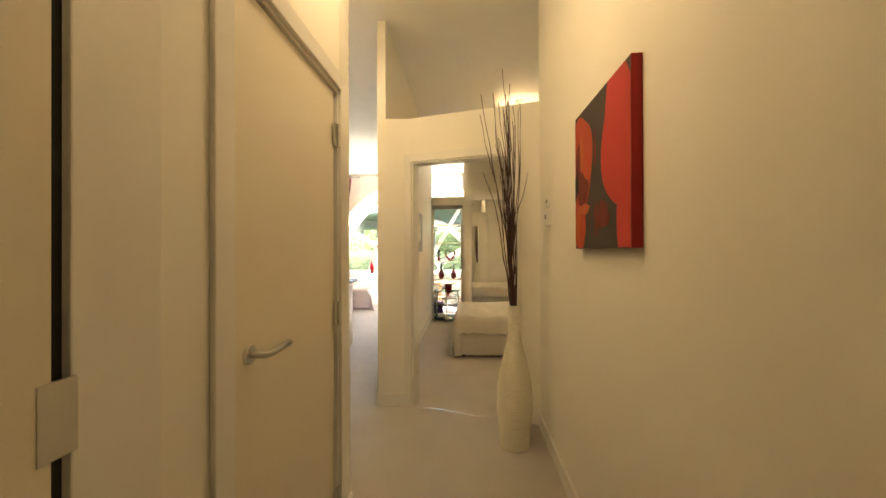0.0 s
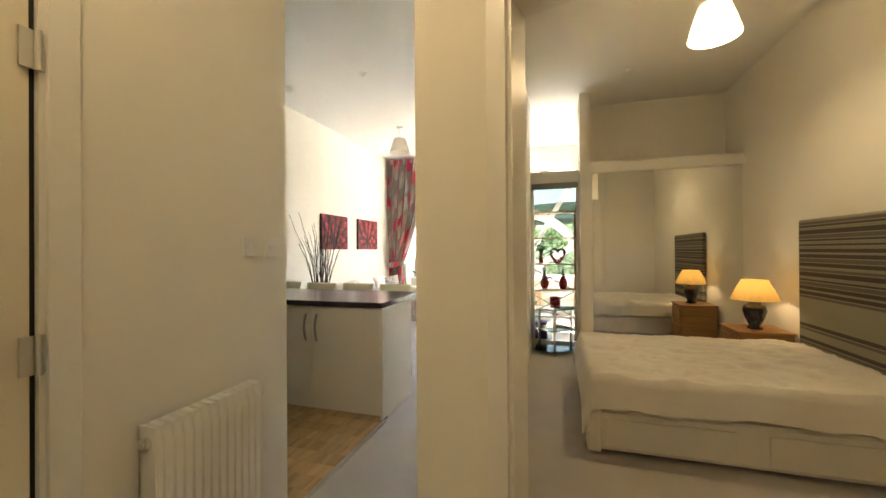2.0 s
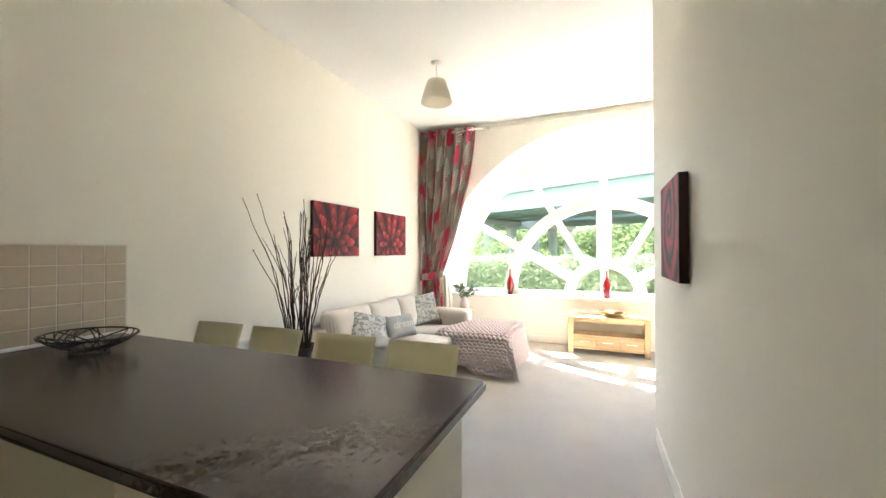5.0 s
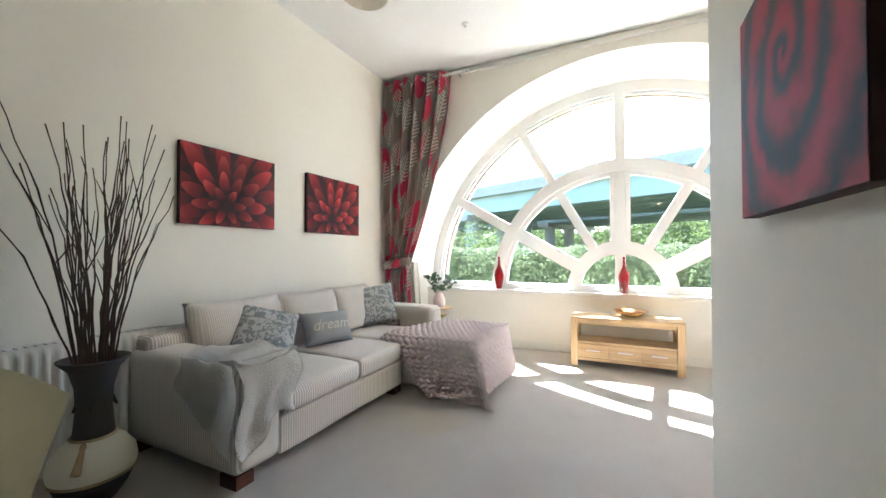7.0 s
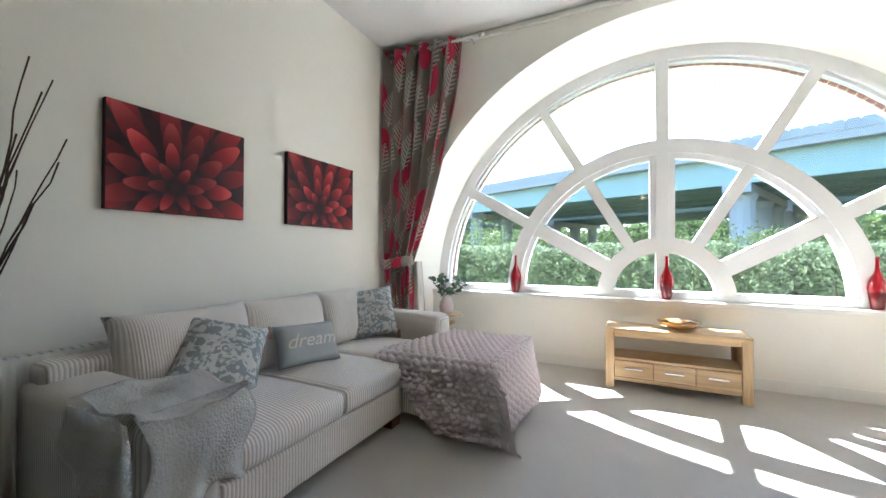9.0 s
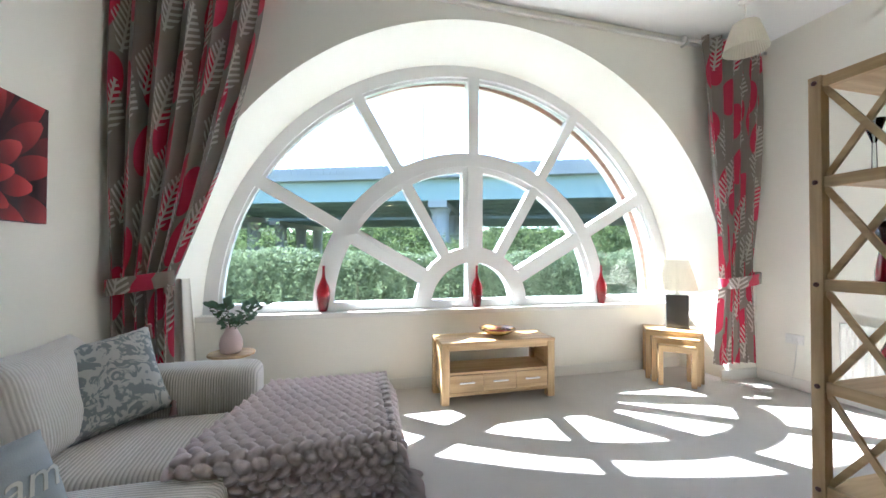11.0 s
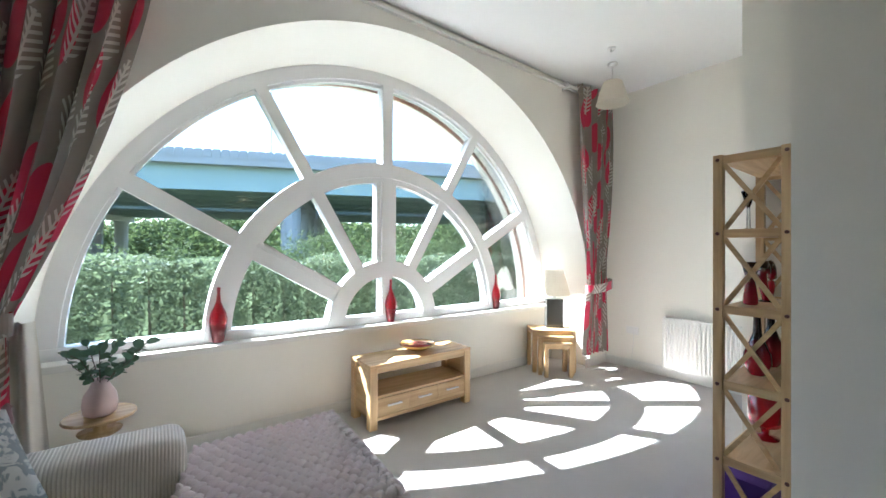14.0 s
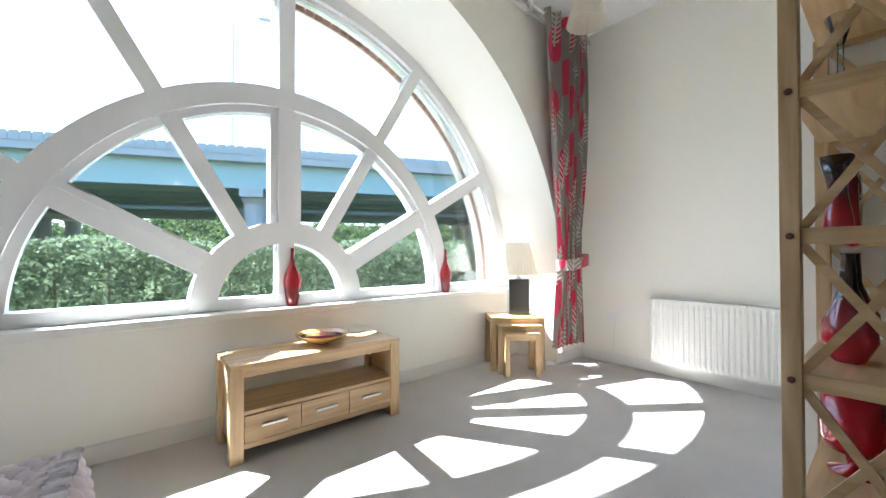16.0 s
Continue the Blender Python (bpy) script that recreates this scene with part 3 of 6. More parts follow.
# bedroom end: glazed slot, wardrobe column
solid("wall_column", box(0.70, 0.82, 6.83, 7.48, 0, H), WALL, "cream painted column beside the wardrobe", "wall")
solid("wall_wardrobe_back", box(0.82, 2.47, 7.36, 7.48, 0, H), WALL, "cream painted wall behind the wardrobe", "wall")


def skirting(name, pts, h=0.10, t=0.014):
    """Board along a run of plan points; the board lies to the left of the run."""
    bm = bmesh.new()
    for (ax, ay), (bx, by) in zip(pts, pts[1:]):
        d = Vector((bx - ax, by - ay)).normalized()
        n = Vector((-d.y, d.x)) * t
        prism([(ax, ay), (bx, by), (bx + n.x, by + n.y), (ax + n.x, ay + n.y)], 0.0, h, bm)
    bmesh.ops.bevel(bm, geom=[e for e in bm.edges if min(v.co.z for v in e.verts) > h - 0.01], offset=0.004, segments=2, affect="EDGES")
    return solid(name, bm, GLOSS, "white painted skirting board", "skirting")


skirting("baseboard", [(-0.100, 7.0), (0.0, 2.832)][::-1])
skirting("baseboard", [(CX + R, YU), (CX - R, YU)])
skirting("baseboard", [(XR, 7.48), (XR, YW)])
skirting("baseboard", [(0.82, 7.48), (XR, 7.48)])
skirting("baseboard", [(XR, YW), (CX + R, YW)])
skirting("baseboard", [(XL, YW), (XL, 5.26)])
skirting("baseboard", [(-0.85, 3.26), (-0.85, 2.42)])
skirting("baseboard", [(0.27, 2.848), (0.0, 2.83)])
skirting("baseboard", [(1.315, -2.0), (1.315, 2.53)])
skirting("baseboard", [(0.07, 7.1), (0.07, 2.99)])
skirting("baseboard", [(0.165, 1.52), (0.183, 1.36)])
skirting("baseboard", [(0.19, 0.02), (0.19, -2.0)])

# ---- doors ----
def hinge(parent, x, y, z, along):
    bm = box(x - 0.003, x + 0.003, y - 0.035, y + 0.035, z - 0.05, z + 0.05)
    lathe([(0.008, -0.052), (0.008, 0.052)], 10, (x + along * 0.008, y, z), bm)
    part("hinge", bm, METAL, parent, "brushed steel butt hinge")


def door_in_west_wall(name, x, y0, y1, top, handle_y, label):
    """A closed flush door whose visible face looks towards +x."""
    d = tagged(new(name), label, "door", "", "structure")
    d.location = (x, y1, 0)
    w = y1 - y0
    part("leaf", box(-0.055, -0.012, -w + 0.004, -0.013, 0.008, top - 0.004, 0.002), DOOR, d)
    # black backing and strip put in as shade around the leaf
    part("gap_shade", box(-0.075, -0.058, -w, 0.02, 0.0, top), BLACK, d)
    part("gap_shade", box(-0.05, -0.018, -0.0125, -0.0005, 0.0, top - 0.001), BLACK, d)
    for a, b in ((-w - 0.03, -w), (0.0, 0.03)):
        part("jamb", box(-0.08, 0.0, a, b, 0, top + 0.03), GLOSS, d)
    part("head", box(-0.08, 0.0, -w, 0.0, top, top + 0.03), GLOSS, d)
    for a, b in ((-w - 0.085, -w - 0.012), (0.012, 0.085)):
        part("architrave", box(0.0, 0.016, a, b, 0, top + 0.085, 0.004), GLOSS, d)
    part("architrave", box(0.0, 0.016, -w - 0.012, 0.012, top + 0.015, top + 0.085, 0.004), GLOSS, d)
    for z in (0.23, 1.05, 1.835):
        hinge(d, 0.0, -0.004, z, 1)
    if handle_y is not None:
        hy = handle_y - y1
        h = part("door_handle", lathe([(0.026, 0), (0.026, 0.008), (0.022, 0.010)], 24), METAL, d, "brushed steel lever handle on a round rose")
        h.matrix_local = pose(-0.012, hy, 1.045, 0, 90, 0)
        part("lever", tube([(-0.01, hy, 1.045), (0.035, hy, 1.045), (0.042, hy + 0.02, 1.045), (0.042, hy + 0.125, 1.05)], 0.0095, 10), METAL, d, smooth=True)
    return d


door_in_west_wall("door_1", 0.19, 0.51, 1.27, 2.03, 0.60, "closed cream flush door with steel hinges")
door_in_west_wall("door_2", -0.85, 1.555, 2.325, 2.03, None, "closed cream flush door beside the radiator")

# entrance frame with its strike plate, beside which the walk begins
ent = tagged(new("door_3"), "cream entrance door frame with a steel strike plate", "door", "", "structure")
ent.location = (0.19, 0.11, 0)
part("jamb", box(0.0, 0.02, 0.0, 0.16, 0, H - 0.01, 0.003), GLOSS, ent)
# black strip in place of the shade between leaf and jamb
part("gap_shade", box(0.001, 0.006, -0.03, 0.0, 0, H - 0.02), BLACK, ent)
part("leaf", box(0.0, 0.025, -0.6, -0.03, 0, H - 0.02), DOOR, ent)
part("strike_plate", box(0.02, 0.027, -0.048, 0.004, 1.045, 1.15, 0.001), METAL, ent, "brushed steel strike plate with two holes")

# bedroom door lining (no leaf in the opening)
dl = tagged(new("door_4"), "white painted lining and architrave of the open bedroom doorway", "door", "", "structure")
part("jamb", dw_piece(0.0, 0.035, 0, 2.095, 0.112), GLOSS, dl)
part("jamb", dw_piece(0.77, 0.805, 0, 2.095, 0.112), GLOSS, dl)
part("head", dw_piece(0.035, 0.77, 2.065, 2.095, 0.112), GLOSS, dl)


def dw_trim(s0, s1, z0, z1):
    (ax, ay), (bx, by) = DW(s0), DW(s1)
    nx, ny = -0.29 * 0.016, -0.957 * 0.016
    return prism([(ax, ay), (bx, by), (bx + nx, by + ny), (ax + nx, ay + ny)][::-1], z0, z1)


part("architrave", dw_trim(-0.035, 0.022, 0, 2.145), GLOSS, dl)
part("architrave", dw_trim(0.783, 0.845, 0, 2.145), GLOSS, dl)
part("architrave", dw_trim(0.022, 0.783, 2.08, 2.145), GLOSS, dl)
part("threshold", dw_trim(0.03, 0.775, 0.0, 0.006), METAL, dl, "thin metal threshold strip")

# ---- bedroom glazed slot ----
w2 = tagged(new("window_2"), "tall narrow glazed panel in a white frame between bedroom and living room", "window", "", "structure")
w2.location = (0.07, 7.005, 0)
part("window_frame", box(0.0, 0.045, 0, 0.09, 0.0, 2.36), GLOSS, w2)
part("window_frame", box(0.585, 0.63, 0, 0.09, 0.0, 2.36), GLOSS, w2)
part("window_frame", box(0.045, 0.585, 0, 0.09, 0.0, 0.09), GLOSS, w2)
part("window_frame", box(0.045, 0.585, 0, 0.09, 2.19, 2.36), GLOSS, w2)
part("blind_case", box(0.02, 0.61, -0.05, -0.002, 2.12, 2.20, 0.006), GREYPL, w2, "dark rolled blind cassette")
p = part("pane", box(0.045, 0.585, 0.04, 0.046, 0.09, 2.19), PANE, w2)
p.visible_shadow = False

# ---- wardrobe ----
wd = thing("wardrobe", (0.82, 6.83, 0), 0, "built-in wardrobe with sliding mirror doors and cream frame", "wardrobe")
part("header", box(0.0, 1.648, 0.0, 0.05, 2.28, 2.41, 0.003), GLOSS, wd)
part("track", box(0.0, 1.648, 0.0, 0.08, 0.0, 0.05), GLOSS, wd)
part("top", box(0.0, 1.648, 0.05, 0.52, 2.36, 2.405), GLOSS, wd)
for k, (a, b, yy) in enumerate(((0.03, 0.86, 0.03), (0.82, 1.645, 0.055))):
    dr = part("door", box(a, b, yy, yy + 0.02, 0.05, 2.28), MIRROR, wd, "sliding mirror door")
    part("edge", box(a - 0.012, a, yy - 0.004, yy + 0.022, 0.05, 2.28), GLOSS, dr)
part("side_stile", box(0.0, 0.017, 0.0, 0.06, 0.05, 2.28), GLOSS, wd)


# ---- bed ----
bed = thing("bed", (0.62, 4.31, 0), 0, "double divan bed with crumpled white sheet and drawers", "bed")
part("base", box(0.0, 1.78, 0.0, 1.38, 0.03, 0.30, 0.03), SHEET, bed)
for k in range(2):
    dr = part("drawer", box(0.09 + k * 0.87, 0.80 + k * 0.87, -0.012, 0.02, 0.06, 0.24, 0.006), SHEET, bed)
part("corner_pad", box(-0.02, 0.07, -0.02, 0.05, 0.02, 0.36, 0.02), SHEET, bed)


def duvet(u, v):
    x, y = -0.05 + u * 1.84, -0.05 + v * 1.48
    dx, dy = max(0.06 - (x + 0.05), 0), max(0.06 - (y + 0.05), y - 1.37, 0)
    top = 0.50 + 0.020 * noise.noise((x * 4, y * 9, 0)) + 0.03 * (0.3 - abs(noise.noise((x * 5 + y * 3, y * 8 - x * 2, 2)))) + 0.02 * (0.3 - abs(noise.noise((x * 11 - y * 4, y * 10, 5)))) + 0.015 * math.sin(7 * x + 3 * y + 2 * noise.noise((x * 3, y * 3, 7))) * 0.4
    return (x, y, top - 3.2 * dx - 3.2 * dy + 0.4 * (dx * dy) * 20)


part("mattress", box(0.0, 1.78, 0.0, 1.38, 0.302, 0.485, 0.04, seg=3), SHEET, bed)
part("sheet", sheet(90, 70, duvet), SHEET, bed, "crumpled white cotton sheet", True)
for x in (0.1, 1.6):
    for y in (0.1, 1.28):
        part("castor", lathe([(0.025, 0), (0.025, 0.03)], 12, (x, y, 0)), BLACK, bed)
hb = thing("headboard", (2.415, 4.35, 0), 0, "upholstered headboard in olive and brown stripes", "headboard")
part("panel", box(0.0, 0.053, 0.0, 1.38, 0.35, 1.55, 0.02, seg=3), STRIPE, hb)
for y in (0.25, 1.1):
    part("strut", box(0.02, 0.05, y, y + 0.06, 0.0, 0.36), DARKWOOD, hb)


def bedside(at):
    b = thing("bedside_cabinet", at, 0, "varnished pine bedside cabinet with drawers", "cabinet")
    part("body", box(-0.21, 0.21, -0.20, 0.20, 0.03, 0.53, 0.004), PINE, b)
    part("top", box(-0.225, 0.225, -0.215, 0.215, 0.53, 0.555, 0.008), PINE, b)
    part("plinth", box(-0.2, 0.2, -0.19, 0.19, 0.0, 0.03), PINE, b)
    for z in (0.07, 0.30):
        d = part("drawer", box(-0.225, -0.21, -0.18, 0.18, z, z + 0.2, 0.004), PINE, b)
        part("knob", lathe([(0.006, 0), (0.014, 0.012), (0.012, 0.022)], 12), PINE, d).matrix_local = pose(-0.225, 0, z + 0.1, 0, -90, 0)
    return b


bedside((2.22, 6.02, 0))


def shade_mesh(r0, r1, h, pleats=48, z=0.0):
    """A pleated drum, open above and below."""
    bm = bmesh.new()
    rr = []
    for r, q in ((r0, 0.0), (r0 * 0.6 + r1 * 0.4, 0.45 * h), (r1, h)):
        rr.append([bm.verts.new((r * (1 + 0.02 * (i % 2)) * math.cos(math.pi * i / pleats), r * (1 + 0.02 * (i % 2)) * math.sin(math.pi * i / pleats), z + q)) for i in range(2 * pleats)])
    for a, b in zip(rr, rr[1:]):
        for i in range(2 * pleats):
            j = (i + 1) % (2 * pleats)
            bm.faces.new((a[i], a[j], b[j], b[i]))
    return bm


def translucent(name, color, k=0.5):
    m = bpy.data.materials.new(name)
    m.use_nodes = True
    nt = m.node_tree
    N, L = nt.nodes.new, nt.links.new
    d, t, x, n = N("ShaderNodeBsdfDiffuse"), N("ShaderNodeBsdfTranslucent"), N("ShaderNodeMixShader"), N("ShaderNodeTexNoise")
    n.inputs["Scale"].default_value = 60
    c = N("ShaderNodeMix")
    c.data_type = "RGBA"
    c.inputs["A"].default_value, c.inputs["B"].default_value = (*[v * 0.93 for v in color], 1), (*color, 1)
    L(n.outputs["Fac"], c.inputs["Factor"])
    L(c.outputs["Result"], d.inputs[0])
    L(c.outputs["Result"], t.inputs[0])
    x.inputs[0].default_value = k
    L(d.outputs[0], x.inputs[1])
    L(t.outputs[0], x.inputs[2])
    L(x.outputs[0], nt.nodes["Material Output"].inputs[0])
    return m


SHADECLOTH = translucent("cream_pleated_shade_cloth", (0.74, 0.69, 0.58), 0.35)
WARMSHADE = translucent("gold_shade_cloth", (0.66, 0.45, 0.15), 0.4)

bl = thing("table_lamp", (2.2, 5.98, 0.557), 0, "lit table lamp, dark blue urn base, gold shade", "lamp")
part("base", lathe([(0.06, 0), (0.062, 0.015), (0.045, 0.03), (0.075, 0.10), (0.095, 0.17), (0.085, 0.215), (0.045, 0.235), (0.05, 0.25), (0.012, 0.26), (0.012, 0.30)], 28), NAVY, bl, "glossy dark blue ceramic", True)
part("shade", shade_mesh(0.185, 0.10, 0.19, z=0.27), WARMSHADE, bl, "glowing pleated gold shade")
bulb("bedside_bulb", (2.2, 5.98, 0.90), 0.10)

# small glass corner table in the slot
gt = thing("glass_side_table", (0.38, 6.75, 0), 0, "small three-tier glass table with chrome legs", "table")
for z in (0.05, 0.30, 0.56):
    part("shelf", prism([(-0.24, 0.2), (-0.24, -0.12), (-0.02, -0.22), (0.24, -0.04), (0.24, 0.2)], z, z + 0.01), GREENGLASS, gt)
for x, y in ((-0.2, 0.16), (0.2, 0.16), (0.0, -0.17)):
    part("leg", lathe([(0.018, 0), (0.018, 0.57)], 14, (x, y, 0)), CHROME, gt, smooth=True)

# canvas in the bedroom
bp_ = thing("picture", (0.088, 4.77, 1.31), 0, "grey and cream flower canvas on the bedroom wall", "picture")
part("canvas", box(-0.018, 0.018, -0.44, 0.44, 0.0, 0.54, 0.003), CUSHGREY, bp_)
for k in range(7):
    a = radians(25 + k * 22)
    part("petal", sheet(4, 8, lambda u, v, a=a: (0.0195 + 0.0005 * (k % 3), 0.05 + (v * 0.38 * math.cos(a) - (u - 0.5) * 0.10 * math.sin(math.pi * v) * math.sin(a)) * 0.6, 0.13 + v * 0.36 * math.sin(a) + (u - 0.5) * 0.10 * math.sin(math.pi * v) * math.cos(a))), IVORY, bp_)
# framed mirror picture seen in the wardrobe doors
fm = thing("framed_picture", (0.09, 3.6, 1.35), 0, "small picture in a dark wooden frame", "picture")
part("frame", box(-0.018, 0.012, -0.17, 0.17, 0.0, 0.42, 0.004), DARKWOOD, fm)
part("print", box(0.012, 0.015, -0.11, 0.11, 0.07, 0.35), ROPE, fm)


# ---- pendant lamps ----
def pendant(at, label, drop=0.17, group="pendants"):
    l = thing("pendant_lamp", at, 0, label, "ceiling lamp", group)
    part("ceiling_rose", lathe([(0.05, -0.0), (0.05, -0.012), (0.03, -0.03), (0.0, -0.032)], 24), PLASTIC, l)
    part("cord", lathe([(0.005, -drop), (0.005, -0.03)], 8), PLASTIC, l)
    part("lamp_holder", lathe([(0.018, -drop - 0.06), (0.018, -drop)], 16), PLASTIC, l)
    part("shade", shade_mesh(0.155, 0.09, 0.22, z=-drop - 0.24), SHADECLOTH, l, "cream pleated shade")
    for a in range(3):
        part("shade_arm", tube([(0, 0, -drop - 0.03), (0.09 * math.cos(a * 2.1), 0.09 * math.sin(a * 2.1), -drop - 0.03)], 0.002), METAL, l)
    part("bulb", lathe([(0.0, -drop - 0.15), (0.025, -drop - 0.135), (0.03, -drop - 0.11), (0.012, -drop - 0.06)], 16), PLASTIC, l, smooth=True)
    return l


pendant((-2.0, 7.34, H), "unlit cream pleated pendant lamp on a short cord")
pendant((1.49, 8.77, H), "unlit cream pleated pendant lamp near the window")
pendant((1.46, 4.7, H), "lit cream pleated pendant lamp in the bedroom", 0.31)
bulb("bedroom_bulb", (1.46, 4.7, H - 0.48), 0.85)
# unseen fixture at an assumed place, source of the hall's warm light
pendant((0.62, 0.95, H), "unseen lit cream pleated pendant lamp, assumed in the hall", 0.30)
bulb("assumed_hall_bulb", (0.62, 0.95, H - 0.58), 0.42)
# added fill lamp, kept out of view, brightens inner hall and kitchen fronts
pendant((-0.36, 2.0, H), "added unseen fill lamp, a lit cream pleated pendant at the turn of the hall", 0.30)
bulb("added_hall_fill", (-0.36, 2.0, H - 0.58), 0.34)
for at in ((-1.65, 5.5), (-1.75, 8.55), (1.2, 8.62), (1.19, 6.29)):
    d = thing("sprinkler_head", (*at, H), 0, "small round white ceiling sprinkler", "sprinkler", "sprinklers")
    part("plate", lathe([(0.04, 0), (0.04, -0.008), (0.015, -0.02), (0.012, -0.035), (0.0, -0.036)], 20), PLASTIC, d)
sd = thing("smoke_detector", (-2.69, 5.555, H), 0, "round white smoke detector with its conduit", "smoke detector")
part("body", lathe([(0.055, 0), (0.055, -0.025), (0.045, -0.045), (0.02, -0.055), (0, -0.056)], 28), PLASTIC, sd, smooth=True)
part("conduit", box(-0.31, -0.05, -0.012, 0.012, -0.018, 0.0, 0.004), PLASTIC, sd)
part("conduit", box(-0.334, -0.31, -1.6, 0.012, -0.018, 0.0, 0.004), PLASTIC, sd)


# ---- radiators ----
def radiator(at, turn, w, h, label, ribs):
    """Panel radiator; its face looks along local +y, its back stands at y = 0."""
    r = thing("radiator", at, turn, label, "radiator", "radiators")
    part("back_panel", box(0, w, 0.03, 0.045, 0, h, 0.004), GLOSS, r)
    def press(u, v):
        e = min(v, 1 - v) * h
        k = max(min((e - 0.025) / 0.02, 1), 0)
        c = 0.5 - 0.5 * math.cos(2 * math.pi * u * ribs)
        return (u * w, 0.098 + 0.014 * k * min(max(c * 1.8 - 0.4, 0), 1), v * h)
    bm = sheet(ribs * 10, 24, press)
    part("front_panel", bm, GLOSS, r, "", True)
    for x in (0, w - 0.006):
        part("side_cover", box(x, x + 0.006, 0.03, 0.107, 0.01, h + 0.004, 0.002), GLOSS, r)
    bm = bmesh.new()
    for k in range(int(w / 0.035)):
        box(0.012 + k * 0.035, 0.034 + k * 0.035, 0.04, 0.10, h - 0.006, h + 0.003, 0, bm)
    part("top_grille", bm, GLOSS, r)
    v = part("valve", lathe([(0.012, -0.06), (0.014, 0.0), (0.02, 0.01), (0.02, 0.05), (0.014, 0.06)], 16, (-0.03, 0.07, 0.05)), CHROME, r, "chrome radiator valve")
    part("pipe", tube([(-0.03, 0.07, 0.0), (-0.03, 0.07, -at[2] + 0.004)], 0.008, 10), CHROME, r)
    for x in (0.1, w - 0.1):
        part("bracket", box(x - 0.015, x + 0.015, 0.0, 0.03, 0.05, h - 0.05), GLOSS, r)
    return r


hall_rad = radiator((-0.85, 2.985, 0.12), -90, 0.44, 0.65, "white double panel radiator low on the hall wall", 13)
part("bleed_boss", lathe([(0.022, 0), (0.022, 0.010), (0.012, 0.014), (0.012, 0.018)], 18), CHROME, hall_rad, "round chrome plug").matrix_local = pose(0.44, 0.068, 0.60, 0, 90, 0)
radiator((XL, 6.86, 0.11), -90, 1.62, 0.575, "long white panel radiator behind the tall vase", 34)
radiator((XR, 7.60, 0.11), 90, 1.0, 0.555, "white panel radiator below the bare wall", 26)


# ---- switches, sockets, thermostat ----
def plate(name, at, turn, w, h, label, rockers, category):
    s = thing(name, at, turn, label, category)
    part("plate", box(-w / 2, w / 2, 0, 0.009, -h / 2, h / 2, 0.003), PLASTIC, s)
    for x in rockers:
        part("rocker", box(x - 0.006, x + 0.006, 0.008, 0.014, -0.012, 0.012, 0.002), PLASTIC, s)
    for x in (-w / 2 + 0.012, w / 2 - 0.012):
        part("screw", lathe([(0.003, 0), (0.003, 0.001)], 8), METAL, s).matrix_local = pose(x, 0.0092, 0, -90, 0, 0)
    return s


plate("fused_switch", (-0.85, 3.03, 1.335), -90, 0.087, 0.087, "white fused spur switch with red marking", (0.0,), "switch")
plate("light_switch", (-0.85, 3.158, 1.33), -90, 0.087, 0.087, "white three-gang light switch", (-0.02, 0, 0.02), "switch")
plate("light_switch", (XL + 0.01, 4.30, 1.13), -90, 0.147, 0.087, "white three-gang switch on the tiles", (-0.045, 0, 0.045), "switch")
plate("socket", (XL + 0.01, 4.58, 1.14), -90, 0.147, 0.087, "white double socket on the tiles", (-0.015, 0.015), "socket")
plate("socket", (XR, 8.98, 0.45), 90, 0.147, 0.087, "white double socket beside the curtain", (-0.015, 0.015), "socket")
plate("socket", (-0.062, 5.23, 0.29), 91, 0.087, 0.147, "white socket low on the partition", (), "socket")
plate("socket", (0.07, 6.2, 0.33), -90, 0.147, 0.087, "white socket low on the bedroom wall", (), "socket")
th = thing("thermostat", (1.315, 2.19, 1.53), 90, "white programmable thermostat with a grey display", "thermostat")
part("body", box(-0.06, 0.06, 0, 0.028, -0.045, 0.045, 0.006), PLASTIC, th)
part("display", box(-0.03, 0.012, 0.028, 0.030, 0.0, 0.03), GREYPL, th)
part("flap", box(-0.055, 0.055, 0.028, 0.031, -0.04, -0.012, 0.001), PLASTIC, th)
tg = thing("wall_sensor", (1.315, 2.20, 1.64), 90, "small white sensor above the thermostat", "sensor")
part("body", box(-0.03, 0.03, 0, 0.016, -0.03, 0.03, 0.004), PLASTIC, tg)
part("display", box(-0.022, 0.022, 0.016, 0.0175, 0.002, 0.02), GREYPL, tg)


# ---- pictures ----
def petal(cx, cz, a, length, width, y, bm):
    """One painted petal, rooted at (cx, cz), pointing along angle a."""
    c, s = math.cos(a), math.sin(a)

    def f(u, v):
        w = width * (u - 0.5) * (math.sin(math.pi * min(v * 0.86 + 0.1, 1.0)) ** 0.7)
        return (cx + v * length * c - w * s, y, cz + v * length * s + w * c)
    return sheet(4, 8, f, bm)


def clip_to(bm, w, h, m=0.002):
    for co, no in (((-w / 2 + m, 0, 0), (-1, 0, 0)), ((w / 2 - m, 0, 0), (1, 0, 0)), ((0, 0, m), (0, 0, -1)), ((0, 0, h - m), (0, 0, 1))):
        bmesh.ops.bisect_plane(bm, geom=bm.verts[:] + bm.edges[:] + bm.faces[:], plane_co=co, plane_no=no, clear_outer=True)
    return bm


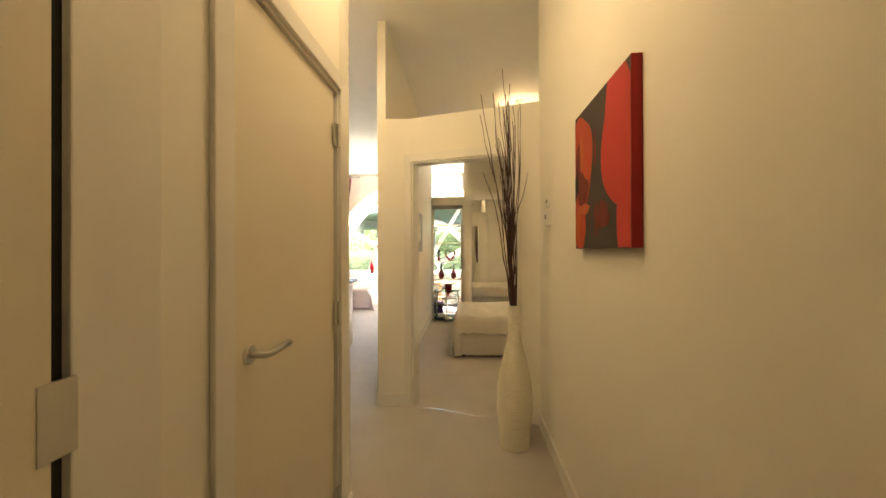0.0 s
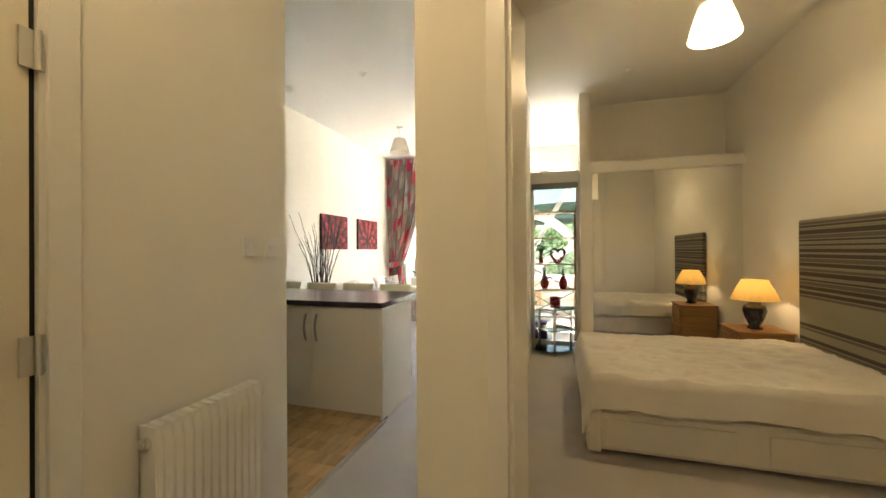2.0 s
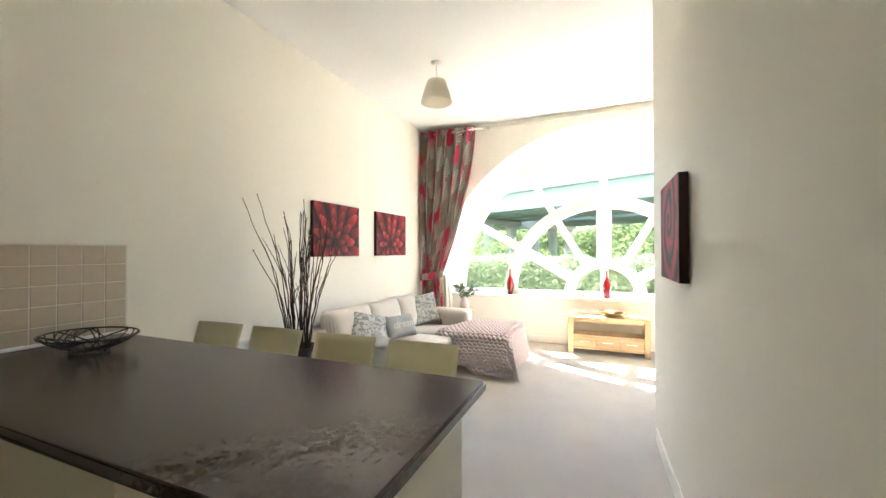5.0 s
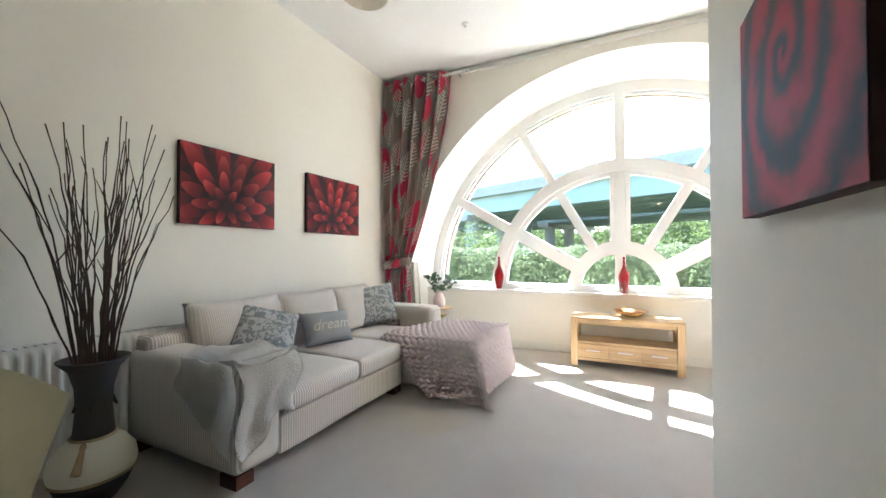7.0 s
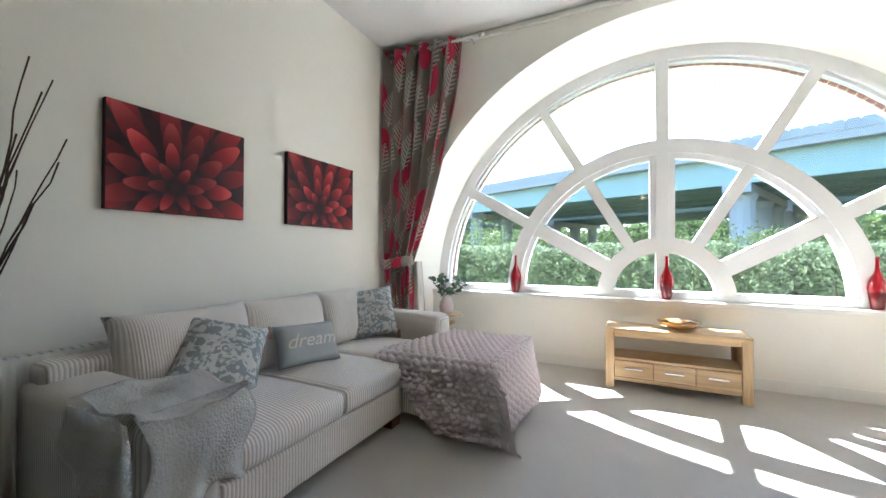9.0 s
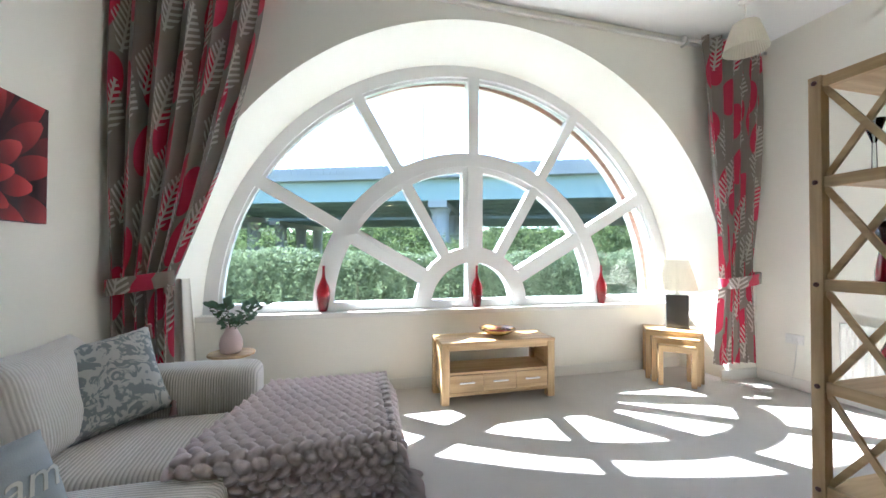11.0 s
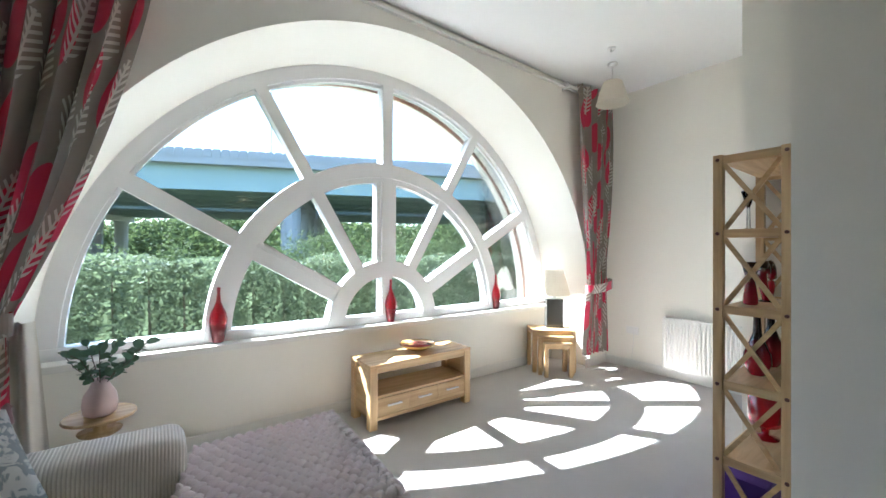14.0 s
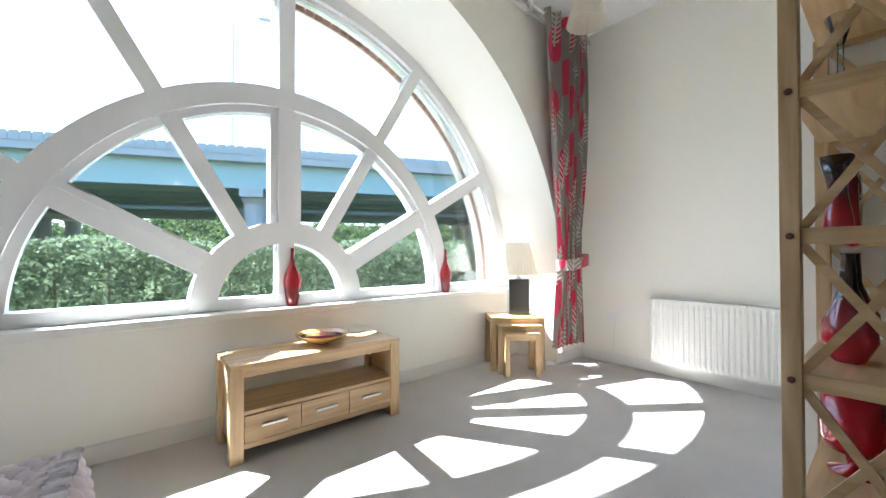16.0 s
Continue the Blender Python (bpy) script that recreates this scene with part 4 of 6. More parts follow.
def dahlia(at, turn, w, h, label):
    """Red flower canvas; its face looks along local -y."""
    p = thing("picture", at, turn, label, "picture", "red flower canvases")
    part("canvas", box(-w / 2, w / 2, 0, 0.035, 0, h, 0.002), CANVDARK, p)
    rnd = random.Random(5)
    bm = bmesh.new()
    y = -0.0008
    for ring, (n, ro, le, wi) in enumerate(((15, 0.36, 0.30, 0.125), (13, 0.25, 0.26, 0.115), (11, 0.165, 0.21, 0.10), (9, 0.09, 0.16, 0.078), (6, 0.03, 0.12, 0.06))):
        for k in range(n):
            a = 2 * math.pi * (k + 0.5 * (ring % 2)) / n + rnd.uniform(-0.07, 0.07)
            y -= 0.00004
            petal(-0.05 + ro * 0.9 * math.cos(a), h * 0.27 + ro * 0.85 * math.sin(a), a, le * rnd.uniform(0.9, 1.1), wi, y, bm)
    clip_to(bm, w, h)
    part("painted_flower", bm, PETAL, p, "painted red dahlia petals")
    return p


dahlia((-3.11 + 0.036, 7.156, 1.343), 90, 0.758, 0.556, "crimson dahlia canvas on the cream wall, nearer the vase")
dahlia((-3.11 + 0.036, 8.285, 1.343), 90, 0.765, 0.556, "crimson dahlia canvas on the cream wall, nearer the curtain")

rose = thing("picture", (-0.083, 6.253, 1.23), -90, "deep canvas with a swirling dark red rose", "picture")
part("canvas", box(-0.30, 0.30, -0.042, 0.0, 0.0, 0.535, 0.002), CANVDARK, rose)
part("painted_rose", sheet(1, 1, lambda u, v: (-0.299 + 0.598 * u, -0.0435, 0.001 + 0.533 * v)), ROSE, rose)

pop = thing("picture", (1.315, 1.14, 1.33), -90, "poppy canvas, orange-red petals on charcoal", "picture")
part("canvas", box(-0.307, 0.307, -0.035, 0.0, 0.0, 0.61, 0.002), CANVGREY, pop)
part("canvas_edge", box(0.3072, 0.309, -0.0352, 0.0, 0.0, 0.61), RED1, pop)


def blob(cx, cz, rx, rz, y, wob, seed):
    bm = bmesh.new()
    vs = [bm.verts.new((cx + rx * (1 + wob * noise.noise((math.cos(a), math.sin(a), seed))) * math.cos(a), y, cz + rz * (1 + wob * noise.noise((math.cos(a), math.sin(a), seed))) * math.sin(a))) for a in [2 * math.pi * i / 48 for i in range(48)]]
    bm.faces.new(vs)
    return clip_to(bm, 0.614, 0.61)


part("petal", blob(0.20, 0.40, 0.155, 0.25, -0.0358, 0.25, 1), POPPY2, pop)
part("petal", blob(-0.23, 0.36, 0.165, 0.235, -0.0360, 0.2, 2), POPPY, pop)
part("petal", blob(-0.25, 0.12, 0.10, 0.13, -0.0362, 0.3, 3), POPPY, pop)
part("petal", blob(0.26, 0.10, 0.07, 0.16, -0.0364, 0.3, 5), POPPY2, pop)
PLUM = mat("plum_red_canvas", (0.17, 0.02, 0.015), 0.7, var=0.5, scale=9, fine=300, bump=0.15)
GOLDP = mat("golden_orange_canvas", (0.58, 0.20, 0.03), 0.7, var=0.4, scale=12, fine=300, bump=0.15, alt=(0.60, 0.10, 0.03))
for k, (cx, cz, rx, rz, m) in enumerate(((-0.262, 0.37, 0.035, 0.10, PLUM), (-0.185, 0.255, 0.075, 0.075, PLUM), (-0.205, 0.43, 0.022, 0.085, GOLDP), (-0.185, 0.172, 0.085, 0.022, GOLDP),
                                         (-0.262, 0.10, 0.03, 0.065, GOLDP), (-0.03, 0.40, 0.012, 0.075, PLUM), (0.06, 0.13, 0.055, 0.05, PLUM), (-0.01, 0.12, 0.03, 0.06, PLUM))):
    part("brush_mark", blob(cx, cz, rx, rz, -0.0365 - 0.00003 * k, 0.5, 20 + k), m, pop)
part("flower_eye", blob(-0.285, 0.285, 0.035, 0.06, -0.0369, 0.6, 4), BLACK, pop)


# ---- kitchen ----
pen = thing("worktop", (0, 0, 0), 0, "dark speckled laminate worktop, L-shaped with breakfast overhang", "worktop")
bm = prism([(XL, 2.36), (-2.58, 2.36), (-2.58, 4.34), (-0.86, 4.34), (-0.86, 5.195), (XL, 5.195)], 0.8685, 0.91)
bmesh.ops.bevel(bm, geom=[e for e in bm.edges if abs(e.verts[0].co.z - e.verts[1].co.z) < 1e-4], offset=0.008, segments=3, affect="EDGES")
part("slab", bm, WORKTOP, pen)


def handle(parent, x, z0, z1, y):
    n = 10
    bm = sheet(n, 1, lambda u, v: (x - 0.011 + 0.022 * v, y - 0.028 * math.sin(math.pi * u) ** 0.8 - 0.004, z0 + (z1 - z0) * u))
    bmesh.ops.solidify(bm, geom=bm.faces[:], thickness=0.006)
    part("handle", bm, HANDLE, parent, "bowed brushed steel handle", True)


def base_unit(x0, x1, handle_side):
    c = thing("base_cabinet", ((x0 + x1) / 2, 4.36, 0), 0, "cream base cabinet with a bowed steel handle", "cabinet", "kitchen base cabinets")
    w = (x1 - x0) / 2
    part("body", box(-w, w, 0.022, 0.58, 0.15, 0.868), CABINET, c)
    d = part("door", box(-w + 0.002, w - 0.002, 0.0, 0.020, 0.155, 0.862, 0.002), CABINET, c)
    handle(d, (w - 0.05) * handle_side, 0.58, 0.80, 0.0)
    part("plinth", box(-w, w, 0.05, 0.068, 0.0, 0.15), CABINET, c)


base_unit(-1.505, -0.888, -1)
base_unit(-2.12, -1.507, 1)
base_unit(-2.58, -2.122, 1)
cp = thing("corner_post", (-2.58, 4.36, 0), 0, "cream filler post in the kitchen corner", "panel")
part("panel", box(-0.06, 0.0, -0.062, 0.02, 0.0, 0.8675), CABINET, cp)
ep = thing("end_panel", (-0.886, 4.355, 0), 0, "cream end panel of the breakfast bar", "panel")
part("panel", box(0.0, 0.018, 0.0, 0.6, 0.0, 0.869), CABINET, ep)
bk = thing("back_panel", (0, 4.945, 0), 0, "cream back panel under the breakfast bar", "panel")
part("panel", box(XL, -0.888, 0.0, 0.015, 0, 0.869), CABINET, bk)
for k in range(3):
    y0 = 4.30 - 0.62 * (k + 1)
    c = thing("base_cabinet", (-2.60, y0, 0), 0, "plain cream base cabinet below the sink run", "cabinet", "kitchen base cabinets")
    part("body", box(-0.5, -0.022, 0, 0.618, 0.15, 0.868), CABINET, c)
    part("door", box(-0.02, 0.0, 0.002, 0.616, 0.155, 0.862, 0.002), CABINET, c)
    part("plinth", box(-0.07, -0.052, 0, 0.618, 0, 0.15), CABINET, c)
sk = thing("sink_drainer", (-2.85, 3.65, 0.912), 0, "stainless steel sink drainer with ridges", "sink")
part("tray", box(-0.21, 0.21, -0.4, 0.4, 0.0, 0.006, 0.003), METAL, sk)
for k in range(8):
    part("ridge", box(-0.15 + k * 0.04, -0.138 + k * 0.04, -0.05, 0.36, 0.006, 0.010), METAL, sk)
bw = thing("wire_bowl", (-2.72, 4.86, 0.912), 0, "dark woven wire fruit bowl on the worktop", "bowl")
rnd = random.Random(3)
bm = bmesh.new()
for k in range(46):
    a, da = rnd.uniform(0, 6.28), rnd.uniform(-1.4, 1.4)
    pts = []
    for i in range(9):
        q = i / 8
        rr = 0.09 + 0.135 * q ** 0.8
        pts.append((rr * math.cos(a + da * q), rr * math.sin(a + da * q) * 0.75, 0.03 + 0.055 * q ** 1.5))
    tube(pts, 0.0034, 4, bm)
part("wire_basket", bm, IRON, bw)
bm = tube([(0.228 * math.cos(i * math.pi / 20), 0.171 * math.sin(i * math.pi / 20), 0.085) for i in range(41)], 0.004, 6)
part("rim", bm, IRON, bw)
bm = tube([(0.09 * math.cos(i * math.pi / 16), 0.068 * math.sin(i * math.pi / 16), 0.004) for i in range(33)], 0.004, 6)
for k in range(16):
    a = k * math.pi / 8
    tube([(0.09 * math.cos(a), 0.068 * math.sin(a), 0.004), (0.09 * math.cos(a + 0.3), 0.068 * math.sin(a + 0.3), 0.035)], 0.0022, 4, bm)
part("foot_ring", bm, IRON, bw)

# ---- chairs along the bar ----
def chair():
    c = thing("dining_chair", (0, 0, 0), 0, "pale olive leather chair with chrome legs at the bar", "chair", "chairs along the breakfast bar")

    def back(u, v):
        z = 0.46 + 0.49 * v
        return ((u - 0.5) * (0.375 - 0.015 * (1 - v)), 0.0 + 0.02 * math.sin(math.pi * v) * -1 + 0.10 * (v - 1) + 0.012 * math.cos(math.pi * (u - 0.5)), z)
    bm = sheet(12, 14, back)
    bmesh.ops.solidify(bm, geom=bm.faces[:], thickness=0.032)
    bmesh.ops.bevel(bm, geom=[e for e in bm.edges if e.calc_face_angle(0) > 1.2], offset=0.008, segments=2, affect="EDGES")
    part("backrest", bm, LEATHER, c, "", True)
    part("seat", box(-0.21, 0.21, -0.50, -0.09, 0.42, 0.475, 0.02, seg=3), LEATHER, c)
    for x in (-0.19, 0.19):
        for y, k in ((-0.47, 0.0), (-0.08, 0.05)):
            part("leg", tube([(x, y, 0.43), (x, y + k, 0.0)], 0.012, 10), CHROME, c, "", True)
    return c


first = chair()
first.matrix_world = pose(-1.262, 5.49, 0, 0, 0, 0)
for x in (-1.715, -2.19, -2.66):
    copy_thing(first, pose(x, 5.49, 0, 0, 0, random.Random(int(x * 100)).uniform(-3, 3)))

# ---- sofa ----
def soft_box(x0, x1, y0, y1, z0, z1, r, puff=0.0, seed=0.0):
    bm = box(x0, x1, y0, y1, z0, z1, r, seg=4)
    bmesh.ops.subdivide_edges(bm, edges=[e for e in bm.edges if e.calc_length() > 0.12], cuts=5, use_grid_fill=True)
    c = Vector(((x0 + x1) / 2, (y0 + y1) / 2, (z0 + z1) / 2))
    s = Vector((x1 - x0, y1 - y0, z1 - z0)) / 2
    for v in bm.verts:
        q = Vector(((v.co.x - c.x) / s.x, (v.co.y - c.y) / s.y, (v.co.z - c.z) / s.z))
        k = puff * (1 - q.x ** 2) * (1 - q.y ** 2)
        v.co.z += k * (1 if q.z > 0 else -0.2) + 0.006 * noise.noise(v.co * 5 + Vector((seed, 0, 0)))
        v.co.x += puff * 0.6 * (1 - q.y ** 2) * (1 - q.z ** 2) * q.x
    return bm


sofa = thing("corner_sofa", (0, 0, 0), 0, "cream corduroy corner sofa with chaise and dark feet", "sofa")
SX0, SX1, SY0, SY1 = -3.07, -2.09, 6.47, 8.80
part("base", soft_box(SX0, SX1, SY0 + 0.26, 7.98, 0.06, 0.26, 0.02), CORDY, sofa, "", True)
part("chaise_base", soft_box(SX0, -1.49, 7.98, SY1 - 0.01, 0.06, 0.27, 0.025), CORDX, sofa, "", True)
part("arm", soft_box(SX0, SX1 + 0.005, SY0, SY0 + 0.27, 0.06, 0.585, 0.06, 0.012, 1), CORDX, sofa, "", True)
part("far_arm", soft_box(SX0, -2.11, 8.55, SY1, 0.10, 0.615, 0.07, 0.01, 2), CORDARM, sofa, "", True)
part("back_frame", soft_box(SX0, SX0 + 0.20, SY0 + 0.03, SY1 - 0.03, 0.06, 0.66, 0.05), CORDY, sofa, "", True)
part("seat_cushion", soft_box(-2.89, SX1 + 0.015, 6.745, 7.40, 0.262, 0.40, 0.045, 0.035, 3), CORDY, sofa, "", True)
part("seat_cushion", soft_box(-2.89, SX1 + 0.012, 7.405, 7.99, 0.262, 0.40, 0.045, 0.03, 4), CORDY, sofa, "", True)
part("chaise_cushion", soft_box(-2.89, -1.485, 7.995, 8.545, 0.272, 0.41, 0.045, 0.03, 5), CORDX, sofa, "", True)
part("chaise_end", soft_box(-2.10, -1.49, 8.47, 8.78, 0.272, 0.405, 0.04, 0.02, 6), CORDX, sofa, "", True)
for k, (y, w) in enumerate(((7.06, 0.72), (7.70, 0.66), (8.27, 0.58))):
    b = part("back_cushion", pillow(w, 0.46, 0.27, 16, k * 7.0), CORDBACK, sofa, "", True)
    b.matrix_local = pose(-2.80, y, 0.38, 0, 0, 0) @ pose(0, 0, 0, 0, -14, 0) @ pose(0, 0, 0, 0, 0, 90)
for x, y in ((-2.16, 6.53), (-3.0, 6.53), (-2.16, 7.92), (-1.58, 8.05), (-1.58, 8.7), (-3.0, 8.7)):
    part("foot", box(x - 0.06, x + 0.06, y - 0.05, y + 0.05, 0.0, 0.065, 0.004), DARKWOOD, sofa, "dark wooden block foot")


def cushion(at, turn, lean, w, h, m, label, tassels, roll=0):
    c = thing("cushion", at, turn, label, "cushion", "scatter cushions")
    body = part("cover", pillow(w, h, 0.15, 14, at[1] * 3), m, c, "", True)
    rot = pose(0, 0, 0, lean, 0, 0) @ pose(0, 0, 0, 0, roll, 0)
    body.matrix_local = rot
    if tassels:
        for x, z in ((-w / 2, 0.01), (w / 2, 0.01), (-w / 2, h - 0.01), (w / 2, h - 0.01)):
            t = part("tassel", lathe([(0.004, 0.02), (0.014, 0.008), (0.010, 0.0), (0.018, -0.05), (0.0, -0.052)], 10), PINKY, c, "dusky pink tassel", True)
            t.matrix_local = pose(*(rot @ Vector((x, 0, z))), 0, 0, 0)
    return c


cushion((-2.56, 6.98, 0.43), 68, -38, 0.42, 0.42, DAMASK, "grey damask cushion with pink tassels lying back", True, 20)
dream = cushion((-2.52, 7.60, 0.43), 68, -28, 0.40, 0.27, CUSHGREY, "small grey cushion embroidered with the word dream", False)
cushion((-2.62, 8.40, 0.43), 42, -22, 0.42, 0.42, DAMASK, "grey damask cushion with tassels against the arm", True, -8)
txt = bpy.data.curves.new("lettering", "FONT")
txt.body, txt.size, txt.extrude, txt.align_x, txt.align_y, txt.shear = "dream", 0.12, 0.0015, "CENTER", "CENTER", 0.35
lt = new("lettering", txt)
dg = bpy.context.evaluated_depsgraph_get()
lme = bpy.data.meshes.new_from_object(lt.evaluated_get(dg))
bpy.data.objects.remove(lt)
for v in lme.vertices:                # lie on the cushion's swell
    a, b = v.co.x / 0.20, v.co.y / 0.135
    v.co.z += 0.079 * math.sqrt(max((1 - a ** 4) * (1 - b ** 4), 0))
lme.materials.append(SHEET)
lo = new("lettering", lme)
lo.parent = dream
lo["label"] = "white stitched word dream"
lo.matrix_local = pose(0, 0, 0, -28, 0, 0) @ pose(0, -0.002, 0.135, 90, 0, 0)

# fleece over the near arm
fl = thing("fleece_throw", (0, 0, 0), 0, "cream fleece throw draped over the sofa arm", "throw")


def fleece_front(u, v):
    """The part that hangs over the arm's front end."""
    y = 6.44 + 0.36 * u + 0.03 * math.sin(6 * v)
    z = 0.628 - 0.44 * v * (1 - 0.30 * u + 0.10 * math.sin(7 * u))
    x = -2.075 + 0.045 * math.sin(math.pi * min(v * 2.2, 1) / 2) + 0.02 * math.sin(15 * u + 1.5 * v) * v + 0.012 * noise.noise((u * 4, v * 4, 5))
    return (x, y, z)


def fleece_top(u, v):
    return (-2.47 + 0.44 * u, 6.44 + 0.37 * v, 0.622 + 0.014 * math.sin(9 * u + 5 * v) + 0.012 * noise.noise((u * 6, v * 6, 1)) - 0.03 * max(u - 0.9, 0) * 10 * 0.3)


def fleece_side(u, v):
    return (-2.47 + 0.43 * u + 0.03 * math.sin(5 * v), 6.44 - 0.012 - 0.02 * abs(math.sin(8 * u + v)), 0.625 - (0.16 + 0.28 * u) * v)


for f in (fleece_front, fleece_top, fleece_side):
    bm = sheet(26, 26, f)
    bmesh.ops.solidify(bm, geom=bm.faces[:], thickness=0.03)
    part("drape", bm, FLEECE, fl, "", True)

# chunky knitted throw over the chaise
kn = thing("knitted_throw", (0, 0, 0), 0, "chunky dusty pink knitted throw over the chaise", "throw")


def stitches(s, t):
    """Height of thick interlocked yarn at cloth place s, t (metres)."""
    p, q = 0.056, 0.038
    row = math.floor(t / q)
    best = 0.0
    for r in (row - 1, row, row + 1):
        o = (r % 2) * 0.5
        c = math.floor(s / p - o + 0.5)
        ds, dt = (s - (c + o) * p) / (0.53 * p), (t - (r + 0.5) * q) / (0.60 * q)
        ds2 = ds + 0.45 * dt * (1 if r % 2 else -1)
        best = max(best, 1 - ds2 * ds2 - dt * dt)
    return 0.033 * math.sqrt(max(best, 0.0))


KW, KX = 1.30, 1.22                   # cloth lengths: along y and along x


def throw(u, v):
    k = min(max((u - 0.02) / 0.42, 0.0), 1.0)
    s, t = u * KX, v * (0.87 + (KW - 0.87) * k * k * (3 - 2 * k))
    h = stitches(s, t)
    # along y: from the far side over the top, down the near side
    drop = 0.44
    y, z = 8.80 - t, 0.452
    ny = Vector((0, 0, 1))
    edge = 0.80 + 0.0
    if t > edge:
        d = t - edge
        if d < 0.08:
            a = d / 0.08 * math.pi / 2
            y, z = 8.80 - edge - 0.05 * math.sin(a), 0.452 - 0.05 * (1 - math.cos(a))
            ny = Vector((0, -math.sin(a), math.cos(a)))
        else:
            y, z = 8.80 - edge - 0.05 - 0.03 * math.sin(7 * u) * (d - 0.08) * 2, 0.402 - (d - 0.08)
            ny = Vector((0, -1, 0))
    # along x: hangs over the chaise's end
    x = -2.28 + s + 0.21 * (1 - v) * (1 - u)
    end = 0.80
    if s > end:
        d = s - end
        k = min(d / 0.08, 1.0)
        a = k * math.pi / 2
        x = -2.28 + end + 0.05 * math.sin(a)
        z -= 0.05 * (1 - math.cos(a)) + max(d - 0.08, 0)
        ny = (ny + Vector((math.sin(a) * 1.6, 0, -0.6 * k))).normalized()
        x += 0.02 * math.sin(9 * v) * k + 0.22 * max(d - 0.12, 0)
    z = max(z, 0.012 + 0.012 * noise.noise((s * 9, t * 9, 0)))
    if t > edge + 0.08 and s > end + 0.08:
        x += 0.05
        y -= 0.03
    w = 0.012 * noise.noise((s * 3, t * 3, 8))
    return Vector((x, y, z + w)) + ny * h


part("cloth", sheet(230, 260, throw), KNIT, kn, "", True)
kfold = part("edge_heap", sheet(60, 24, lambda u, v: Vector((-1.72 + 0.34 * u, 7.90 - 0.10 * math.sin(math.pi * v) * (0.6 + 0.4 * math.sin(6 * u)), 0.016 + 0.05 * math.sin(math.pi * v))) + Vector((0, 0, 1)) * stitches(u * 0.5, v * 0.3)), KNIT, kn, "", True)

# ---- tv unit ----
tv = thing("tv_unit", (-0.913, 9.345, 0), 0, "light oak low unit with an open shelf and three drawers", "tv unit")
W, D = 1.003, 0.36
for x in (0.0, W - 0.065):
    for y in (0.0, D - 0.065):
        part("leg", box(x, x + 0.065, y, y + 0.065, 0, 0.475, 0.004), OAKZ, tv)
part("top", box(-0.002, W + 0.002, -0.002, D + 0.002, 0.4755, 0.50, 0.004), OAK, tv)
part("apron", box(0.067, W - 0.067, 0.008, 0.025, 0.43, 0.474), OAK, tv)
part("shelf", box(0.02, W - 0.02, 0.012, D - 0.01, 0.235, 0.255, 0.002), OAK, tv)
part("bottom", box(0.02, W - 0.02, 0.02, D - 0.01, 0.07, 0.09), OAK, tv)
part("bottom_rail", box(0.067, W - 0.067, 0.006, 0.024, 0.065, 0.093), OAK, tv)
for x in (0.02, W - 0.04):
    part("side_panel", box(x, x + 0.02, 0.066, D - 0.066, 0.07, 0.474), OAKY, tv)
part("back_panel", box(0.066, W - 0.066, D - 0.016, D - 0.010, 0.09, 0.234), OAK, tv)
dw = (W - 0.134) / 3
for k in range(3):
    d = part("drawer", box(0.069 + k * dw, 0.065 + (k + 1) * dw, 0.004, 0.30, 0.096, 0.231, 0.002), OAK, tv)
    xm = 0.067 + (k + 0.5) * dw
    part("handle", box(xm - 0.065, xm + 0.065, -0.016, -0.004, 0.165, 0.178, 0.003), METAL, d, "flat brushed steel bar handle")
    for q in (-0.05, 0.05):
        part("handle_post", box(xm + q - 0.005, xm + q + 0.005, -0.005, 0.004, 0.166, 0.177), METAL, d)

bo = thing("glass_bowl", (-0.36, 9.54, 0.502), 0, "shallow amber glass bowl with a red centre", "bowl")
AMBER = mat("amber_marbled_glass", (0.50, 0.30, 0.10), 0.12, var=0.35, scale=14, bump=0.05, coat=0.6)
REDIN = mat("red_marbled_glass", (0.45, 0.06, 0.08), 0.15, var=0.5, scale=18, bump=0.05, coat=0.5)
part("bowl", lathe([(0.05, 0), (0.06, 0.006), (0.11, 0.025), (0.158, 0.055), (0.16, 0.062), (0.154, 0.060), (0.125, 0.045)], 40), AMBER, bo, "", True)
part("inside", lathe([(0.0, 0.028), (0.07, 0.030), (0.126, 0.0465)], 40), REDIN, bo, "", True)

# ---- red vases on the sill ----
VASE = [(0.033, 0), (0.037, 0.004), (0.045, 0.05), (0.058, 0.14), (0.060, 0.17), (0.050, 0.22), (0.029, 0.265), (0.016, 0.30), (0.011, 0.36), (0.013, 0.40), (0.009, 0.402)]
vase = thing("glass_vase", (-1.85, 9.93, 0.702), 0, "slender red glass bottle vase on the sill", "vase", "red sill vases")
part("body", lathe(VASE, 28), REDGLASS, vase, "", True)
part("foot", lathe([(0.035, -0.001), (0.042, 0.03), (0.047, 0.055), (0.0585, 0.13)], 28), CLEAR, vase, "clear glass casing", True)
for x in (-0.415, 0.993):
    copy_thing(vase, pose(x, 9.93, 0.702))

